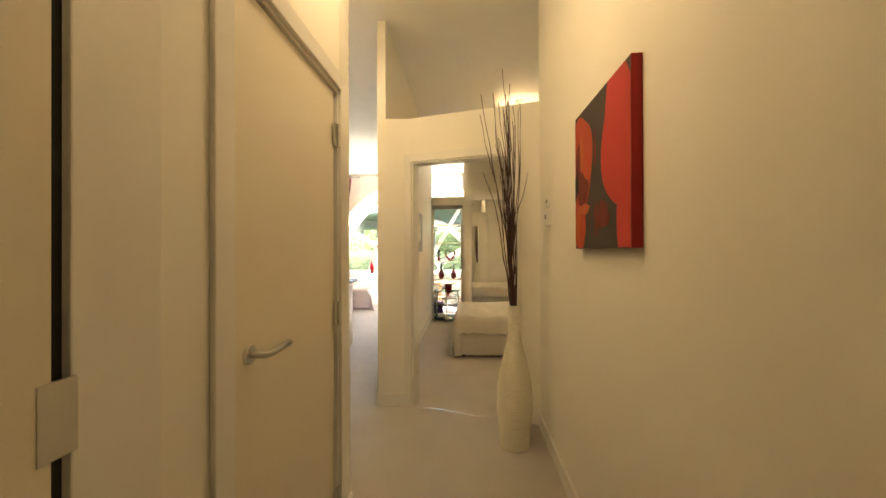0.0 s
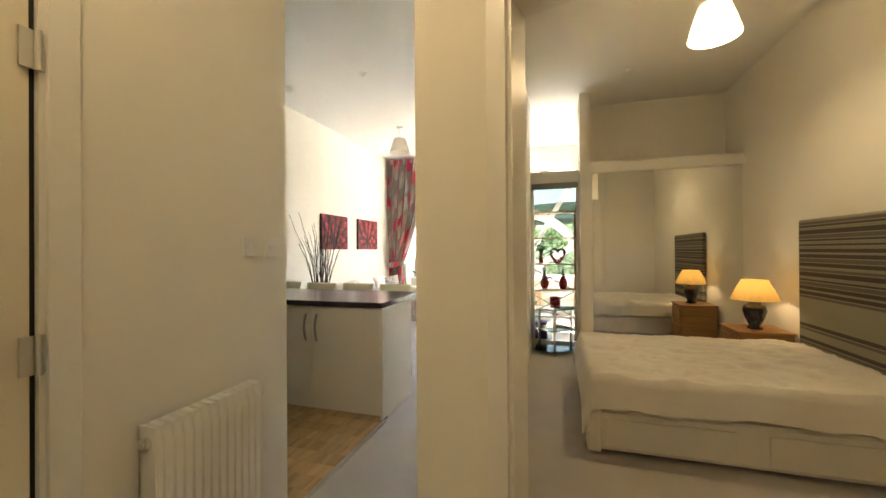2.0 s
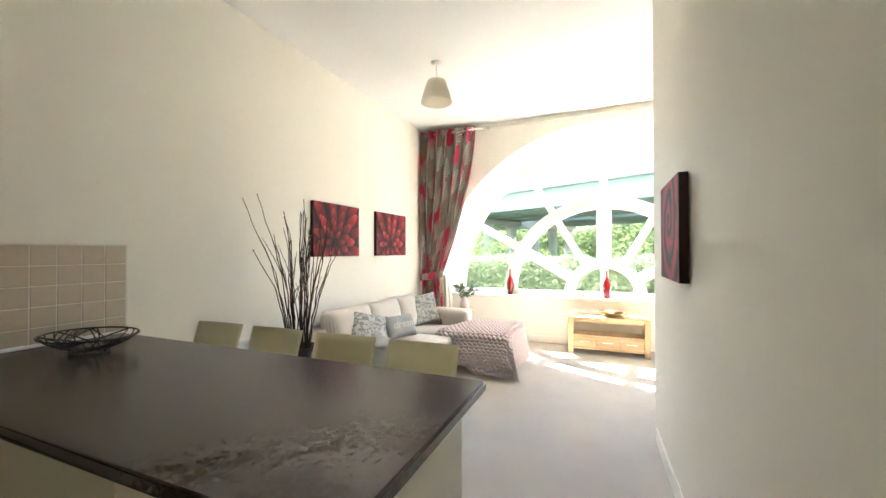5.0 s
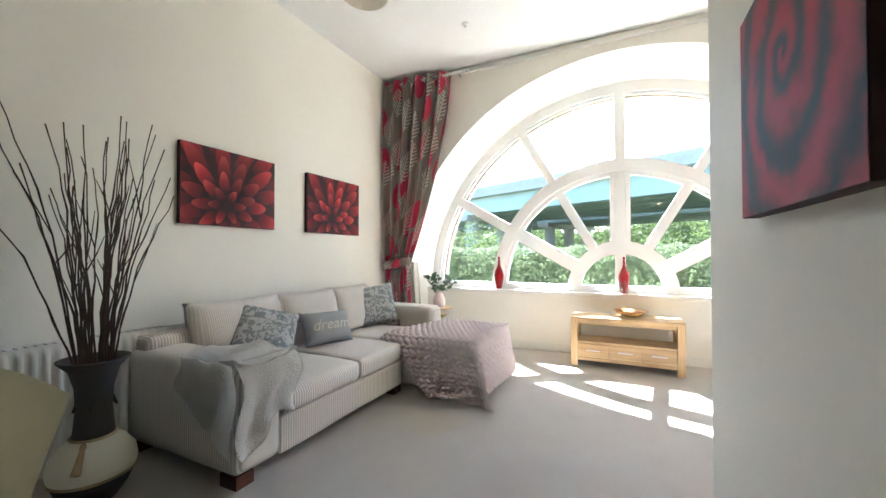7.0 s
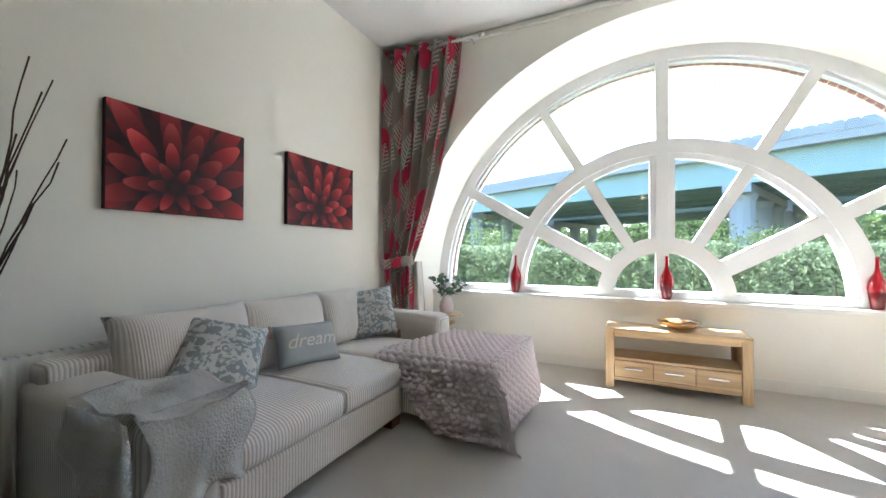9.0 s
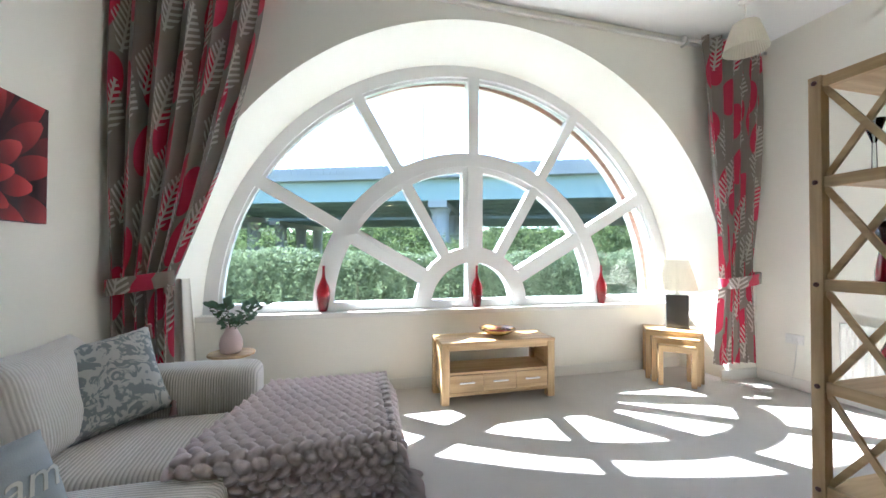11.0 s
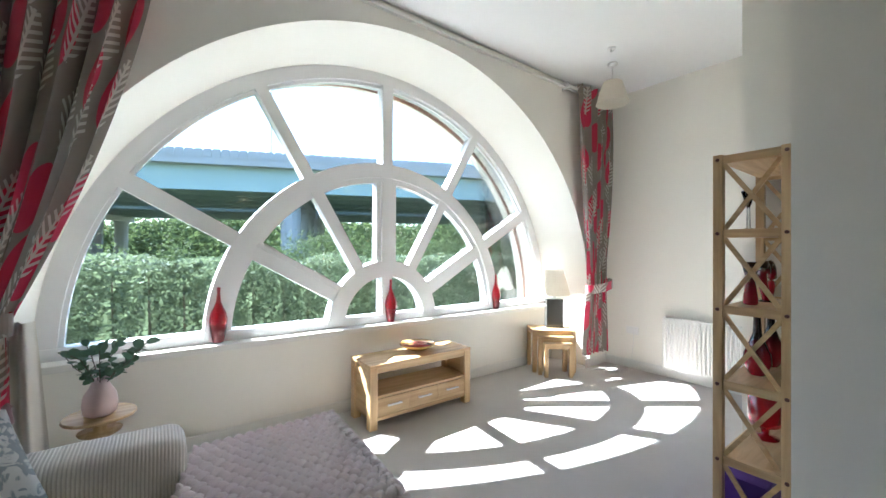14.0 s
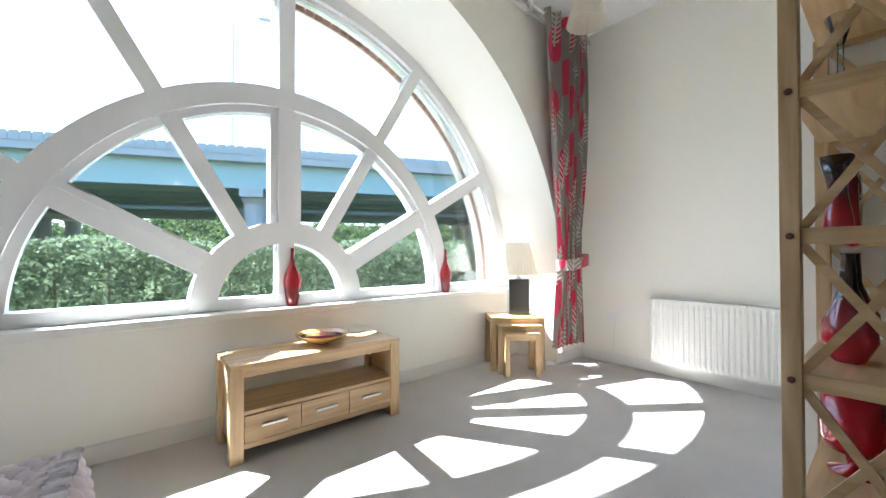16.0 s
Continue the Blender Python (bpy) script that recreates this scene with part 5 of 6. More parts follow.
# ---- nest of tables and its lamp ----
ntc = pose(1.52, 9.545, 0, 0, 0, -37.6)
for k, (w, d, h, off) in enumerate(((0.49, 0.34, 0.48, 0.0), (0.40, 0.30, 0.425, -0.11), (0.31, 0.26, 0.37, -0.218))):
    n = thing("nest_table", (0, 0, 0), 0, ("largest", "middle", "smallest")[k] + " light oak table of a nest of three", "table", "nest of tables")
    n.matrix_world = ntc @ pose(0, off, 0)
    part("top", box(-w / 2, w / 2, -d / 2, d / 2, h - 0.022, h, 0.004), OAK, n)
    for x in (-w / 2, w / 2 - 0.042):
        for y in (-d / 2, d / 2 - 0.042):
            part("leg", box(x, x + 0.042, y, y + 0.042, 0, h - 0.0225, 0.003), OAKZ, n)
    part("apron", box(-w / 2 + 0.043, w / 2 - 0.043, -d / 2 + 0.006, -d / 2 + 0.024, h - 0.058, h - 0.0235), OAK, n)
    for x in (-w / 2 + 0.005, w / 2 - 0.023):
        part("side_rail", box(x, x + 0.018, -d / 2 + 0.043, d / 2 - 0.043, h - 0.058, h - 0.0235), OAKY, n)
tl = thing("table_lamp", (1.60, 9.56, 0.482), -37.6, "table lamp with smoked glass block base and pleated cream shade", "lamp")
part("base", box(-0.10, 0.10, -0.055, 0.055, 0.0, 0.335, 0.014, seg=3), SMOKE, tl)
part("collar", lathe([(0.03, 0.335), (0.03, 0.355), (0.012, 0.36), (0.012, 0.43)], 20), METAL, tl)
part("foot_plate", box(-0.106, 0.106, -0.06, 0.06, -0.001, 0.014, 0.004), SMOKE, tl)
part("shade", shade_mesh(0.185, 0.105, 0.30, 34, 0.385), SHADECLOTH, tl, "pleated cream shade")
part("flex", tube([(0.05, 0.05, 0.02), (0.16, 0.10, 0.004), (0.235, 0.14, -0.1), (0.25, 0.15, -0.45), (0.32, 0.1, -0.476)], 0.003, 6), CABLE, tl)

cb = thing("cable", (0, 0, 0), 0, "loose white cable on the carpet by the socket", "cable")
pts = [(XR - 0.02, 8.95, 0.43), (XR - 0.04, 8.96, 0.2), (2.2, 8.95, 0.01)]
for i in range(30):
    a = i * 0.5
    pts.append((2.0 + 0.12 * math.cos(a) + 0.004 * i, 9.05 + 0.09 * math.sin(a * 1.1), 0.006 + 0.0005 * (i % 5)))
part("wire", tube(pts + [(1.85, 9.25, 0.006), (1.75, 9.35, 0.006)], 0.0035, 6), CABLE, cb)

# ---- shelf unit with crossed sides ----
sh = thing("shelf_unit", (-0.045, 7.104, 0), 0, "tall light oak shelf unit with crossed side bars", "shelf")
SW, SD, TIERS = 0.72, 0.295, (0.03, 0.395, 0.756, 1.115, 1.479, 1.835)
for x in (0.0, SW - 0.04):
    for y in (0.0, SD - 0.04):
        part("post", box(x, x + 0.04, y, y + 0.04, 0, 1.85, 0.003), OAKZ, sh)
for z in TIERS:
    part("shelf_board", box(0.012, SW - 0.012, 0.012, SD - 0.012, z - 0.012, z, 0.002), OAK, sh)
    for x in (0.006, SW - 0.034):
        part("side_rail", box(x, x + 0.028, 0.04, SD - 0.04, z - 0.03, z + 0.010, 0.002), OAKY, sh)
        for y in (0.02, SD - 0.02):
            g = part("peg", lathe([(0.0085, 0), (0.0085, 0.004), (0.005, 0.006)], 10), DARKWOOD, sh)
            g.matrix_local = pose(0.0 if x < 0.1 else SW, y, z - 0.01, 0, -90 if x < 0.1 else 90, 0)
for a, b in zip(TIERS, TIERS[1:]):
    for x in (0.013, SW - 0.027):
        part("cross_bar", beam((x + 0.004, 0.042, a + 0.012), (x + 0.004, SD - 0.042, b - 0.032), 0.02, 0.011, (1, 0, 0)), OAKY, sh)
        part("cross_bar", beam((x + 0.013, SD - 0.042, a + 0.012), (x + 0.013, 0.042, b - 0.032), 0.02, 0.011, (1, 0, 0)), OAKY, sh)
    if a > 0.3 and a < 1.2:
        for q in (0, 1):
            part("back_cross", beam((0.045, 0.02 + 0.008 * q, (a + 0.0, b - 0.014)[q]), (SW - 0.045, 0.02 + 0.008 * q, (b - 0.014, a)[q]), 0.012, 0.006), IRON, sh, "thin dark cross wire")
SHY = 7.295


def turned(name, at, prof, m, label, cat, group=""):
    t = thing(name, at, 0, label, cat, group)
    part("body", lathe(prof, 28), m, t, "", True)
    return t


BOT = [(0.032, 0), (0.038, 0.01), (0.060, 0.06), (0.056, 0.11), (0.034, 0.165), (0.019, 0.21), (0.015, 0.30), (0.018, 0.305), (0.011, 0.304)]


def two_tone(name, lo, hi, z0, z1):
    m = mat(name, lo, 0.05, var=0.15, bump=0, coat=0.6)
    nt = m.node_tree
    N, L = nt.nodes.new, nt.links.new
    b = nt.nodes["Principled BSDF"]
    tc, s, r, x = N("ShaderNodeTexCoord"), N("ShaderNodeSeparateXYZ"), N("ShaderNodeMapRange"), N("ShaderNodeMix")
    x.data_type = "RGBA"
    r.inputs["From Min"].default_value, r.inputs["From Max"].default_value = z0, z1
    L(tc.outputs["Object"], s.inputs[0])
    L(s.outputs[2], r.inputs[0])
    L(r.outputs[0], x.inputs["Factor"])
    x.inputs["A"].default_value, x.inputs["B"].default_value = (*lo, 1), (*hi, 1)
    L(x.outputs["Result"], b.inputs["Base Color"])
    return m


REDBLACK = two_tone("red_to_black_glass", (0.34, 0.006, 0.02), (0.012, 0.003, 0.005), 0.07, 0.2)
turned("glass_vase", (0.24, SHY, 0.757), BOT, REDBLACK, "bulbous dark red glass vase with a black neck", "vase", "shelf vases")
turned("glass_vase", (0.49, SHY, 0.757), BOT, REDBLACK, "bulbous dark red glass vase with a black neck", "vase", "shelf vases")
turned("goblet", (0.38, SHY, 0.396), [(0.06, 0), (0.06, 0.006), (0.015, 0.02), (0.02, 0.05), (0.065, 0.07), (0.074, 0.10), (0.074, 0.25), (0.069, 0.25), (0.067, 0.10), (0.0, 0.075)], REDGLASS, "wide red glass goblet on a short stem", "vase")
# two intertwined curves form the heart ornament
he = thing("heart_ornament", (0.42, SHY, 1.116), 0, "dark red and black looped heart ornament", "ornament")


def heart(t, s):
    return (s * 0.085 * math.sin(t) ** 3 * 1.1, 0.0, 0.115 + 0.0075 * (13 * math.cos(t) - 5 * math.cos(2 * t) - 2 * math.cos(3 * t) - math.cos(4 * t)))


part("loop", tube([heart(i * math.pi / 20, 1) for i in range(41)], [0.016 + 0.006 * math.sin(i * math.pi / 40) for i in range(41)], 8), REDBLACK, he, "", True)
part("foot", lathe([(0.04, -0.002), (0.035, 0.008), (0.01, 0.015)], 20), BLACKGLASS, he)
turned("waisted_vase", (0.19, SHY + 0.015, 1.116), [(0.028, 0), (0.032, 0.008), (0.031, 0.04), (0.022, 0.10), (0.020, 0.125), (0.026, 0.16), (0.039, 0.215), (0.035, 0.215), (0.015, 0.13)], two_tone("black_to_red_glass", (0.30, 0.006, 0.02), (0.012, 0.003, 0.004), 0.05, 0.16), "waisted black and red glass vase", "vase", "shelf vases")
cg = thing("glass_stand", (0.10, SHY, 1.480), 0, "clear glass ornament on the upper shelf", "ornament")
part("body", lathe([(0.03, 0), (0.03, 0.01), (0.008, 0.02), (0.006, 0.12), (0.03, 0.20), (0.028, 0.20), (0.004, 0.12)], 20), CLEAR, cg, "", True)
px = thing("box", (0.15, SHY, 0.031), 0, "purple cardboard box on the lowest shelf", "box")
part("carton", box(-0.12, 0.12, -0.09, 0.09, 0.0, 0.26, 0.002), PURPLE, px)
part("label_bar", box(-0.121, -0.1201, -0.06, 0.06, 0.10, 0.13), PLASTIC, px)

# ---- round side table with the pink vase ----
st = thing("side_table", (-2.45, 9.44, 0), 0, "small round two-tier light oak side table", "table")
part("top", lathe([(0.14, 0.478), (0.155, 0.484), (0.155, 0.494), (0.15, 0.498), (0.0, 0.498)], 36), OAK, st)
part("stem", lathe([(0.025, 0.02), (0.02, 0.36), (0.09, 0.40), (0.095, 0.41), (0.03, 0.415), (0.03, 0.48)], 24), OAKZ, st, "", True)
part("foot", lathe([(0.13, 0), (0.13, 0.015), (0.03, 0.025)], 32), OAK, st)
pv = thing("flower_vase", (-2.45, 9.42, 0.499), 0, "pale pink ceramic vase holding eucalyptus sprigs", "vase")
part("vase", lathe([(0.05, 0), (0.068, 0.015), (0.075, 0.06), (0.068, 0.11), (0.045, 0.15), (0.035, 0.175), (0.038, 0.19), (0.032, 0.19), (0.03, 0.17)], 30), PINKVASE, pv, "", True)
rnd = random.Random(11)
for k in range(9):
    a, sp = k * 0.7 + rnd.uniform(-0.2, 0.2), rnd.uniform(0.11, 0.24)
    pts = [(sp * q ** 1.4 * math.cos(a), sp * q ** 1.4 * math.sin(a), 0.10 + q * rnd.uniform(0.22, 0.3)) for q in (0, 0.25, 0.5, 0.75, 1.0)]
    s = part("sprig", tube(pts, 0.002, 5), BARK, pv)
    bm = bmesh.new()
    for i in range(9):
        q = 0.35 + 0.65 * i / 8
        j = min(int(q * 4), 3)
        f = q * 4 - j
        c = Vector(pts[j]).lerp(Vector(pts[j + 1]), f)
        d = Vector((rnd.uniform(-1, 1), rnd.uniform(-1, 1), rnd.uniform(-0.3, 0.8))).normalized()
        e = d.cross(Vector((rnd.uniform(-1, 1), rnd.uniform(-1, 1), 1))).normalized()
        r = rnd.uniform(0.018, 0.029)
        vs = [bm.verts.new(c + d * r * (1.2 + 1.2 * math.cos(t)) + e * r * math.sin(t) + Vector((0, 0, 0.25 * r * math.sin(t) ** 2))) for t in [2 * math.pi * w / 8 for w in range(8)]]
        bm.faces.new(vs)
    part("leaves", bm, LEAF, s, "", False)

# ---- tall vases with twigs ----
def twigs(parent, n, base_r, h0, h1, spread, m, seed, z0, rad, bush=0.0, a0=0.0, a1=6.283):
    rnd = random.Random(seed)
    for k in range(n):
        a = rnd.uniform(a0, a1)
        sp = spread * rnd.uniform(0.15, 1.0)
        hh = rnd.uniform(h0, h1)
        pts, rr = [], []
        ph = rnd.uniform(0, 6)
        for i in range(15):
            q = i / 14
            r = base_r * (0.3 + 0.7 * rnd.random() if i == 0 else 0.6) * (1 - q) + sp * q ** 1.5
            w = 0.012 * math.sin(ph + 9 * q) * q + rnd.uniform(-0.006, 0.006)
            pts.append((r * math.cos(a) + w, r * math.sin(a) + w * 0.7, z0 + (hh - z0) * q))
            rr.append(rad * (1 - 0.6 * q) * (1.35 if i % 4 == 2 else 1.0))
        t = part("twig", tube(pts, rr, 5), m, parent)
        if rnd.random() < bush:
            j = rnd.randint(6, 10)
            b = Vector(pts[j])
            e = b + Vector((rnd.uniform(-0.10, 0.10), rnd.uniform(-0.10, 0.10), rnd.uniform(0.12, 0.3)))
            part("side_shoot", tube([b, b.lerp(e, 0.5) + Vector((0.01, 0, 0)), e], [rad * 0.6, rad * 0.5, rad * 0.3], 5), m, t)


v1 = thing("floor_vase", (-2.665, 6.17, 0), 0, "tall charcoal and ivory floor vase with bare twigs", "vase")
part("foot_bowl", lathe([(0.0800, 0), (0.0880, 0.004), (0.1280, 0.06), (0.1560, 0.125)], 40), CHARCOAL, v1, "dark lower bowl", True)
part("belly", lathe([(0.1564, 0.125), (0.1640, 0.165), (0.1560, 0.215), (0.1200, 0.265), (0.0800, 0.292)], 40), IVORY, v1, "ivory glazed belly", True)
part("band", lathe([(0.1576, 0.120), (0.1604, 0.127), (0.1584, 0.134)], 40), ROPE, v1, "brown line")
part("neck", lathe([(0.0800, 0.29), (0.0736, 0.33), (0.0664, 0.42), (0.0704, 0.52), (0.0920, 0.60), (0.1320, 0.645), (0.1336, 0.652), (0.1264, 0.652), (0.0800, 0.60), (0.0600, 0.45), (0.0000, 0.40)], 40), CHARCOAL, v1, "flared charcoal neck", True)
part("cord", tube([(0.083 * math.cos(i * math.pi / 12), 0.083 * math.sin(i * math.pi / 12), 0.297) for i in range(25)], 0.006, 6), ROPE, v1)
ts = part("tassel", lathe([(0.0064, 0.03), (0.0128, 0.015), (0.0088, 0.0), (0.0176, -0.10), (0.0000, -0.10)], 14), ROPE, v1, "straw tassel")
ts.matrix_local = pose(0.095, -0.08, 0.275, 0, -40, -40)
twigs(v1, 34, 0.08, 1.40, 1.84, 0.40, TWIG, 4, 0.42, 0.0052, 0.6)

v2 = thing("floor_vase", (1.085, 2.225, 0), 0, "tall ribbed cream floor vase with dark twigs", "vase")
prof = [(0.096, 0.0)]
for i in range(61):
    z = 0.006 + 0.93 * i / 60
    r = 0.098 + 0.024 * math.exp(-((z - 0.30) / 0.20) ** 2) - 0.058 / (1 + math.exp(-(z - 0.62) / 0.06))
    prof.append((r + 0.0025 * math.sin(i * math.pi), z))
    prof.append((r - 0.004, z + 0.0078))
prof += [(0.046, 0.95), (0.040, 0.95), (0.034, 0.80), (0.0, 0.79)]
part("vase", lathe(prof, 40), IVORY, v2, "ribbed cream ceramic", False)
twigs(v2, 16, 0.03, 1.8, 2.45, 0.20, TWIG2, 9, 0.82, 0.0043, 0.15, 1.4, 4.9)
twigs(v2, 7, 0.03, 2.0, 2.85, 0.10, TWIG2, 12, 0.82, 0.0043, 0.15)
twigs(v2, 4, 0.03, 2.2, 2.35, 0.34, TWIG2, 21, 0.82, 0.0043, 0.0, 2.4, 3.9)


# ---- curtains ----
def curtain(name, x0, x1, tie_x0, tie_x1, tie_z, hem_x0, hem_x1, hem_z, top, y, label, folds, width):
    c = thing(name, (0, 0, 0), 0, label, "curtain", "curtains")

    def f(u, v):
        z = top + (hem_z - top) * v
        vt = (top - tie_z) / (top - hem_z)
        if v < vt:
            k = (v / vt) ** 1.6
            a, b = x0 + (tie_x0 - x0) * k, x1 + (tie_x1 - x1) * k
        else:
            k = ((v - vt) / (1 - vt)) ** 0.8
            a, b = tie_x0 + (hem_x0 - tie_x0) * k, tie_x1 + (hem_x1 - tie_x1) * k
        w = b - a
        amp = 0.055 * (0.45 + 0.55 * min(w / (x1 - x0), 1.2))
        ph = 2 * math.pi * folds * (u + 0.02 * math.sin(5 * v))
        return (a + w * u + 0.012 * math.sin(2 * ph), y - amp * math.sin(ph) - 0.03 * math.sin(3 * v + 4 * u), z)
    bm = sheet(folds * 14, 60, f, uvs=lambda u, v: (u * width, (1 - v) * (top - hem_z)))
    part("cloth", bm, CURTAIN, c, "taupe cloth with red pods and cream ferns", True)
    for k in range(folds * 2):
        u = (k + 0.5) / (folds * 2)
        g = part("eyelet", lathe([(0.022, 0), (0.032, 0), (0.032, 0.004), (0.022, 0.004), (0.022, 0)], 16), METAL, c)
        g.matrix_local = pose(x0 + (x1 - x0) * u, y, top - 0.05, 0, 90, 0)
    tw = (tie_x1 - tie_x0) / 2
    tb = sheet(40, 3, lambda u, v: ((tie_x0 + tie_x1) / 2 + (tw + 0.025) * math.cos(2 * math.pi * u), y - 0.03 + 0.095 * math.sin(2 * math.pi * u), tie_z - 0.05 + 0.10 * v + 0.03 * math.cos(2 * math.pi * u)), uvs=lambda u, v: (u, v * 0.1))
    part("tieback", tb, CURTAIN, c, "cloth tieback")
    return c


YC = 9.20
curtain("curtain", -3.10, -2.20, -3.06, -2.74, 1.02, -3.06, -2.72, 0.06, 3.25, YC, "taupe curtain with red pods and ferns behind the sofa", 6, 1.9)
curtain("curtain", 1.52, 2.29, 1.72, 2.14, 0.98, 1.68, 2.14, 0.20, 3.25, YC, "taupe curtain with red pods and ferns by the nest of tables", 6, 1.9)
ln = thing("curtain_lining", (0, 0, 0), 0, "white curtain lining hanging loose behind the tieback", "curtain lining")
part("cloth", sheet(30, 30, lambda u, v: (-2.80 + 0.22 * u * (0.6 + 0.4 * v), YC + 0.05 + 0.03 * math.sin(14 * u + 2 * v), 1.04 - 0.98 * v)), SHEET, ln, "", True)
pole = thing("curtain_pole", (0, 0, 0), 0, "two steel curtain poles with ball finials", "curtain pole")
for a, b, fx in ((-3.10, -2.03, -1.99), (1.37, 2.32, 1.33)):
    r = part("pole", tube([(a, YC, 3.20), (b, YC, 3.20)], 0.014, 12), METAL, pole, "", True)
    fin = part("finial", lathe([(0.0, -0.03), (0.022, -0.02), (0.032, 0), (0.022, 0.02), (0.0, 0.03)], 18), METAL, r, "", True)
    fin.location = (fx, YC, 3.20)
    for x in (a + 0.05, b - 0.08):
        part("bracket", box(x - 0.008, x + 0.008, YC, YW, 3.192, 3.208), METAL, r)
solid("trim", box(XL, XR, YW - 0.035, YW, 3.225, 3.25, 0.004), GLOSS, "white pipe boxing along the top of the window wall", "trim")

# ---- outdoors ----
solid("ground", box(-400, 400, 10.4, 900, -0.75, -0.55), GROUND, "dry grassy ground beyond the window", "ground")
rnd = random.Random(2)


def leaves(bm, n, place, size):
    for _ in range(n):
        c = Vector(place())
        d = Vector((rnd.gauss(0, 1), rnd.gauss(0, 1), rnd.gauss(0, 0.8))).normalized()
        e = d.cross(Vector((rnd.gauss(0, 1), rnd.gauss(0, 1), rnd.gauss(0, 1)))).normalized()
        s = size * rnd.uniform(0.6, 1.3)
        bm_v = [bm.verts.new(c + d * s * a + e * s * 0.55 * b) for a, b in ((-1, 0), (0, -0.8), (1, 0), (0, 0.8))]
        bm.faces.new(bm_v)
    return bm


def raw(name, bm, m, label, cat, kind):
    me = bpy.data.meshes.new(name)
    bm.to_mesh(me)
    bm.free()
    me.materials.append(m)
    return tagged(new(name, me), label, cat, "", kind)


def hedge_place():
    x = rnd.uniform(-9, 12)
    base = rnd.random()
    z = -0.5 + 1.85 * base ** 0.75
    top = 1.28 + 0.14 * noise.noise((x * 1.3, 0, 0)) + 0.10 * noise.noise((x * 5, 1, 0))
    z = min(z, top - 0.05 * rnd.random())
    tr = round(x / 0.42) * 0.42
    if z < 0.75:
        x = x + (tr - x) * 0.35 * rnd.random()
    return (x, 13.2 + rnd.gauss(0, 0.17 + 0.05 * math.sin(x * 7)), z)


raw("hedge", leaves(bmesh.new(), 90000, hedge_place, 0.036), HEDGE, "clipped green conifer hedge in thin foliage", "hedge", "stuff")
bm = bmesh.new()
for k in range(50):
    x = -9 + 0.42 * k + rnd.uniform(-0.05, 0.05)
    tube([(x, 13.25, -0.6), (x + 0.02, 13.25, 0.3), (x, 13.25, 1.0)], [0.022, 0.016, 0.008], 5, bm)
raw("hedge_stems", bm, BARK, "thin dark stems inside the hedge", "hedge", "stuff")
core = raw("hedge_core", sheet(160, 14, lambda u, v: Vector((-9 + 21 * u, 13.30 + 0.12 * noise.noise((u * 90, v * 9, 0)), -0.55 + (1.70 + 0.13 * noise.noise((u * 27, 0, 4))) * v))), HEDGE, "dense inner foliage of the hedge", "hedge", "stuff")
fence = thing("fence", (0, 12.75, -0.55), 0, "dark iron railings behind the hedge", "fence")
for z in (0.10, 0.50):
    part("rail", box(-9, 12, -0.012, 0.012, z, z + 0.04), IRON, fence)
for k in range(140):
    x = -9 + 0.15 * k
    part("bar", box(x - 0.008, x + 0.008, -0.008, 0.008, 0.0, 0.58), IRON, fence)


def tree(at, h, r, n):
    t = thing("tree", at, 0, "leafy green tree beyond the hedge", "tree", "trees beyond the hedge")
    part("trunk", tube([(0, 0, 0), (0.1, 0, h * 0.4), (0, 0.1, h * 0.75)], [0.05 * h * 0.5, 0.03 * h * 0.5, 0.012 * h], 7), BARK, t)
    cl = [(rnd.gauss(0, r * 0.5), rnd.gauss(0, r * 0.4), h * rnd.uniform(0.25, 0.92), r * rnd.uniform(0.22, 0.42)) for _ in range(16)]

    def pl():
        c = rnd.choice(cl)
        return (c[0] + rnd.gauss(0, c[3] * 0.55), c[1] + rnd.gauss(0, c[3] * 0.55), c[2] + rnd.gauss(0, c[3] * 0.5))
    bm = leaves(bmesh.new(), n, pl, 0.075)
    me = bpy.data.meshes.new("crown")
    bm.to_mesh(me)
    bm.free()
    me.materials.append(TREE)
    ob = new("crown", me)
    ob.parent = t


for k in range(20):
    x = -26 + 3.4 * k + rnd.uniform(-1.2, 1.2)
    tree((x, 21 + rnd.uniform(-2, 5) + 0.25 * abs(x), -0.6), rnd.uniform(1.9, 2.8), rnd.uniform(1.6, 2.4), 2800)


def far_wood():
    x = rnd.uniform(-170, 230)
    return (x, 118 - 0.4 * x + rnd.uniform(-5, 5), -0.6 + (10.5 + 3 * noise.noise((x * 0.05, 0, 0)) + 1.5 * noise.noise((x * 0.2, 3, 0))) * rnd.random())


raw("far_trees", leaves(bmesh.new(), 45000, far_wood, 0.6), TREE, "distant belt of green trees", "trees", "stuff")
raw("far_trees_core", sheet(500, 10, lambda u, v: Vector((-170 + 400 * u, 123 - 0.4 * (-170 + 400 * u) + 2.5 * noise.noise((u * 160, v * 4, 0)), -0.6 + (9.5 + 3 * noise.noise(((-170 + 400 * u) * 0.05, 0, 0)) + 1.5 * noise.noise((u * 200, 2, 0))) * v))), TREE, "dense inner foliage of the distant trees", "trees", "stuff")

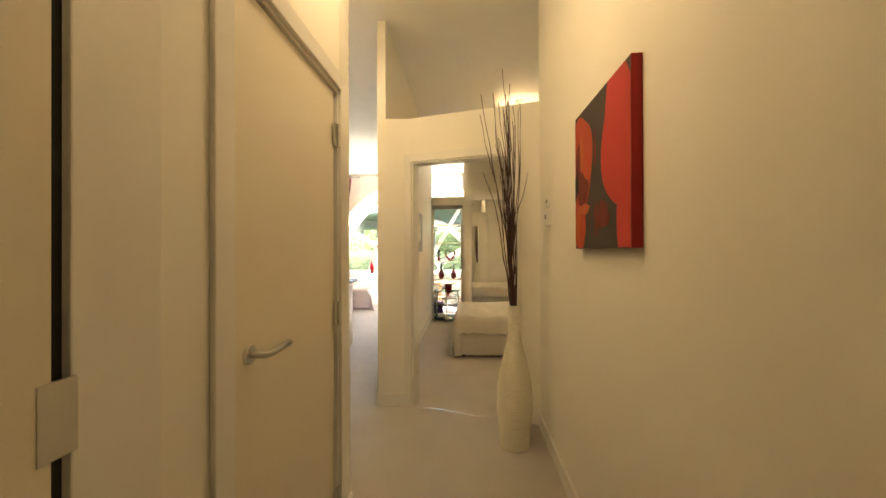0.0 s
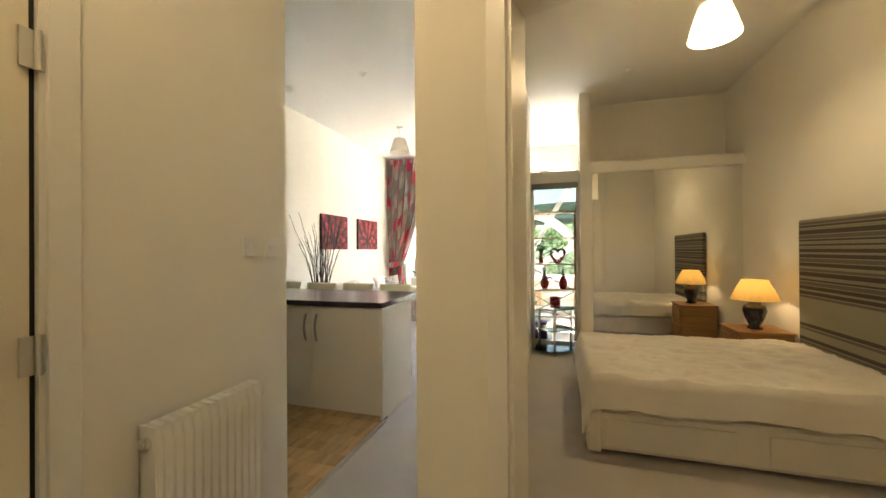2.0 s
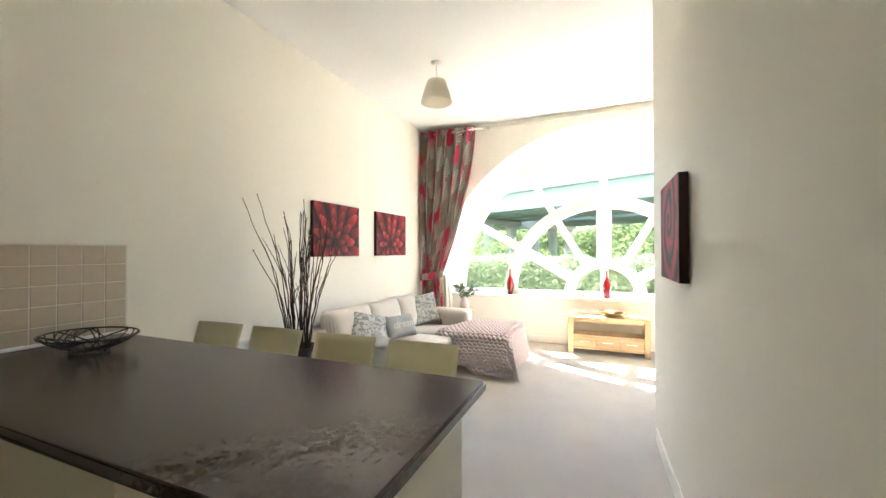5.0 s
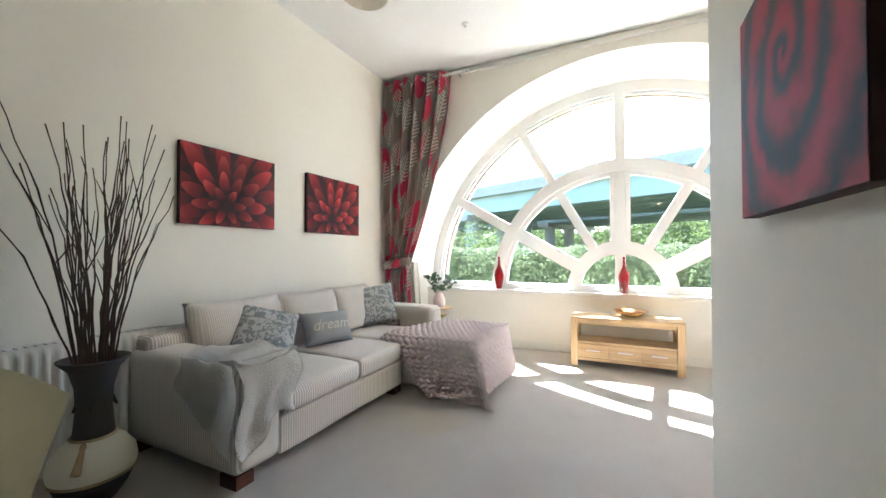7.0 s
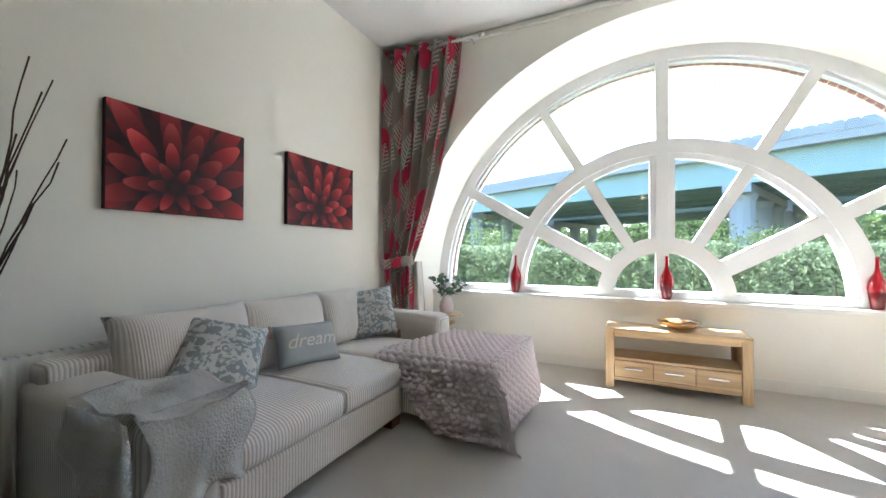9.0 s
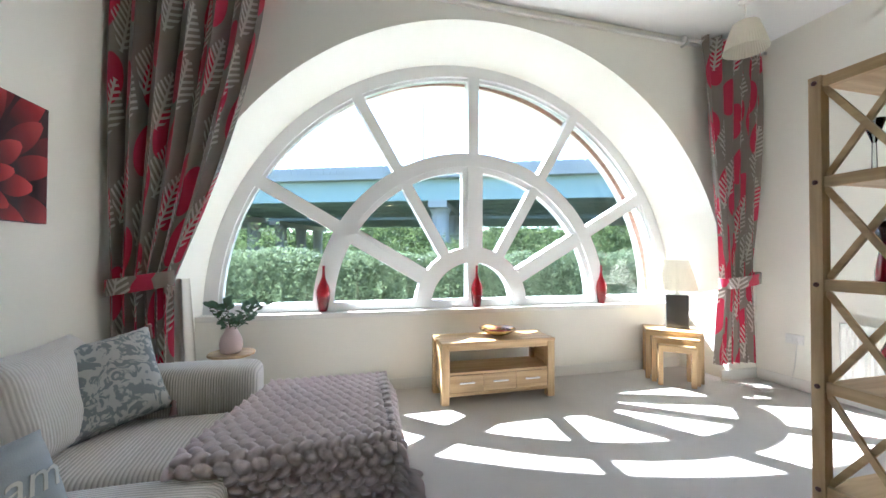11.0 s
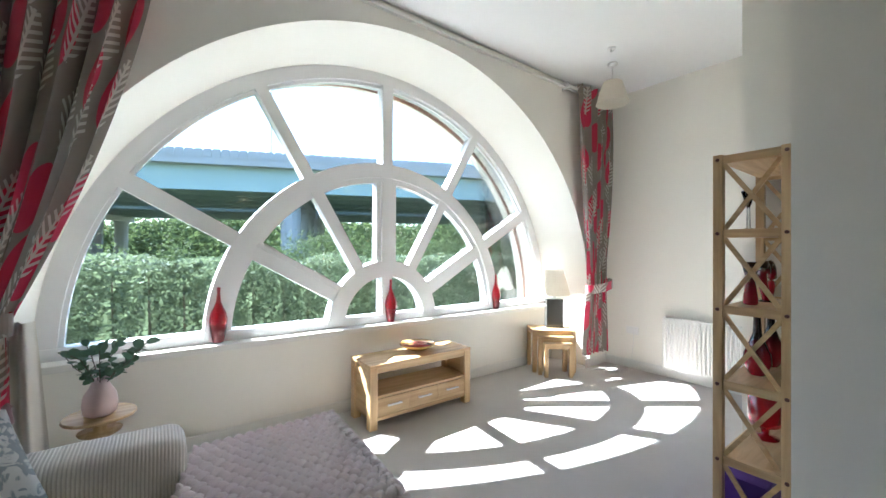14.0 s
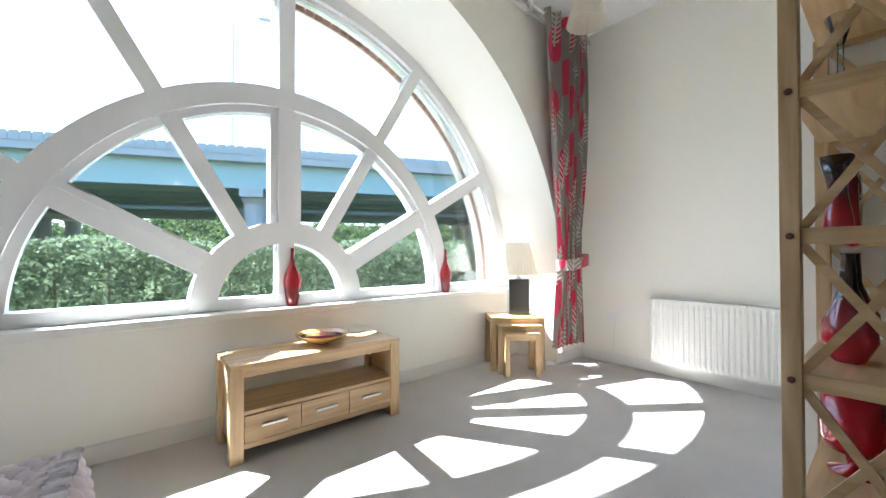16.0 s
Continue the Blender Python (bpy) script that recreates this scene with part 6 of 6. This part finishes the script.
via = thing("viaduct", (-0.45, 10, 0.3), -23.5, "long motorway viaduct, teal girders on concrete piers", "viaduct")
VD = 28.0
for k, (d0, d1) in enumerate(((VD, VD + 14), (VD + 17, VD + 31))):
    part("deck", box(-140, 140, d0 - 0.9, d1 + 0.9, 7.35, 7.75), CONCRETE, via)
    part("parapet", box(-140, 140, d0 - 0.9, d0 - 0.6, 7.75, 8.35), CONCRETE, via)
    part("girder", box(-140, 140, d0 - 0.15, d0 + 0.15, 5.55, 7.348), TEAL, via, "teal painted edge girder")
    # inner girders take the darkened teal as shade below the deck
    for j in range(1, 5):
        part("girder", box(-140, 140, d0 + j * 3.4 - 0.2, d0 + j * 3.4 + 0.2, 5.6, 7.348), TEALSHADE, via)
    for x in [v - 5.2 for v in range(-130, 131, 26)]:
        part("cross_head", box(x - 0.8, x + 0.8, d0 - 0.2, d1, 4.95, 5.55), CONCRETE, via)
        for q in (1.5, 7.0, 12.5):
            bm = lathe([(0.75, -1.1), (0.75, 4.5), (0.95, 4.95)], 24, (x, d0 + q, 0), None, 0.03)
            part("pier", bm, CONCRETE, via, "ribbed round concrete pier")
for k in range(150):
    part("parapet_panel", box(-45 + k * 0.6, -45 + k * 0.6 + 0.5, VD - 0.95, VD - 0.90, 7.85, 8.45), CONCRETE, via)
for x in (-6.4, 28, -41):
    lp = thing("street_lamp", (-0.45, 10, 0.3), -23.5, "thin grey lamp post on the viaduct", "street lamp", "viaduct lamps")
    part("post", tube([(x, VD - 0.3, 7.75), (x, VD - 0.3, 17.5), (x + 0.4, VD - 0.3, 18.0), (x + 1.8, VD - 0.3, 18.1)], [0.10, 0.06, 0.05, 0.04], 8), METAL, lp)
    part("head", box(x + 1.7, x + 2.5, VD - 0.45, VD - 0.15, 18.02, 18.16, 0.03), CONCRETE, lp)

# ---- small pieces ----
random.seed(8)
wf = solid("kitchen_floor_bed", box(XL, -0.862, 2.36, 4.44, 0.0, 0.003), BLACK, "oak strip floor of the kitchen", "floor")
mes = {}
for r in range(17):
    y0 = 2.36 + r * 0.122
    x = XL - (r % 3) * 0.37
    while x < -0.865:
        a, b = max(x, XL), min(x + 1.1, -0.864)
        if b - a > 0.03:
            key = round(b - a, 3)
            if key not in mes:
                mes[key] = mesh_of("plank", box(0, b - a - 0.0015, 0, 0.1205, 0, 0.008, 0.0012, seg=1), FLOORWOOD)
            ob = new("plank", mes[key])
            ob.parent = wf
            ob.location = (a, y0, 0.003)
        x += 1.1
strip = solid("floor_trim", box(-0.863, -0.835, 3.26, 4.36, 0.0, 0.013, 0.004), METAL, "pale metal strip between wood and carpet", "trim")

tb = solid("tile_splashback", box(XL, XL + 0.004, 2.36, 5.215, 0.912, 1.432), GROUT, "beige tiled splashback with pale grout", "tiles")
tme = mesh_of("tile", box(0, 0.004, 0, 0.0985, 0, 0.0985, 0.0015, seg=1), TILE)
for i in range(27):
    for j in range(5):
        ob = new("tile", tme)
        ob.parent = tb
        ob.location = (XL + 0.004, 5.21 - 0.1045 * (i + 1), 0.918 + 0.1045 * j - 0.012)
cap = solid("tile_trim", box(XL, XL + 0.013, 2.36, 5.222, 1.432, 1.440), PLASTIC, "white tile edge trim", "trim")
ups = solid("worktop_seal", box(XL + 0.011, XL + 0.028, 2.36, 5.2, 0.911, 0.928, 0.004), PLASTIC, "white sealing strip along the worktop", "trim")

n = 96
bme = mesh_of("brick", box(0.0, 0.215, 0.0, 0.02, -0.0345, 0.0345, 0.004, seg=1), BRICK)
for k in range(n):
    a = math.pi * (k + 0.5) / n
    ob = new("brick", bme)
    ob.parent = brick_arch
    rr = R - 0.045
    ob.matrix_local = pose(CX + rr * math.cos(a), 10.225, CZ + rr * math.sin(a), 0, -math.degrees(a), 0)
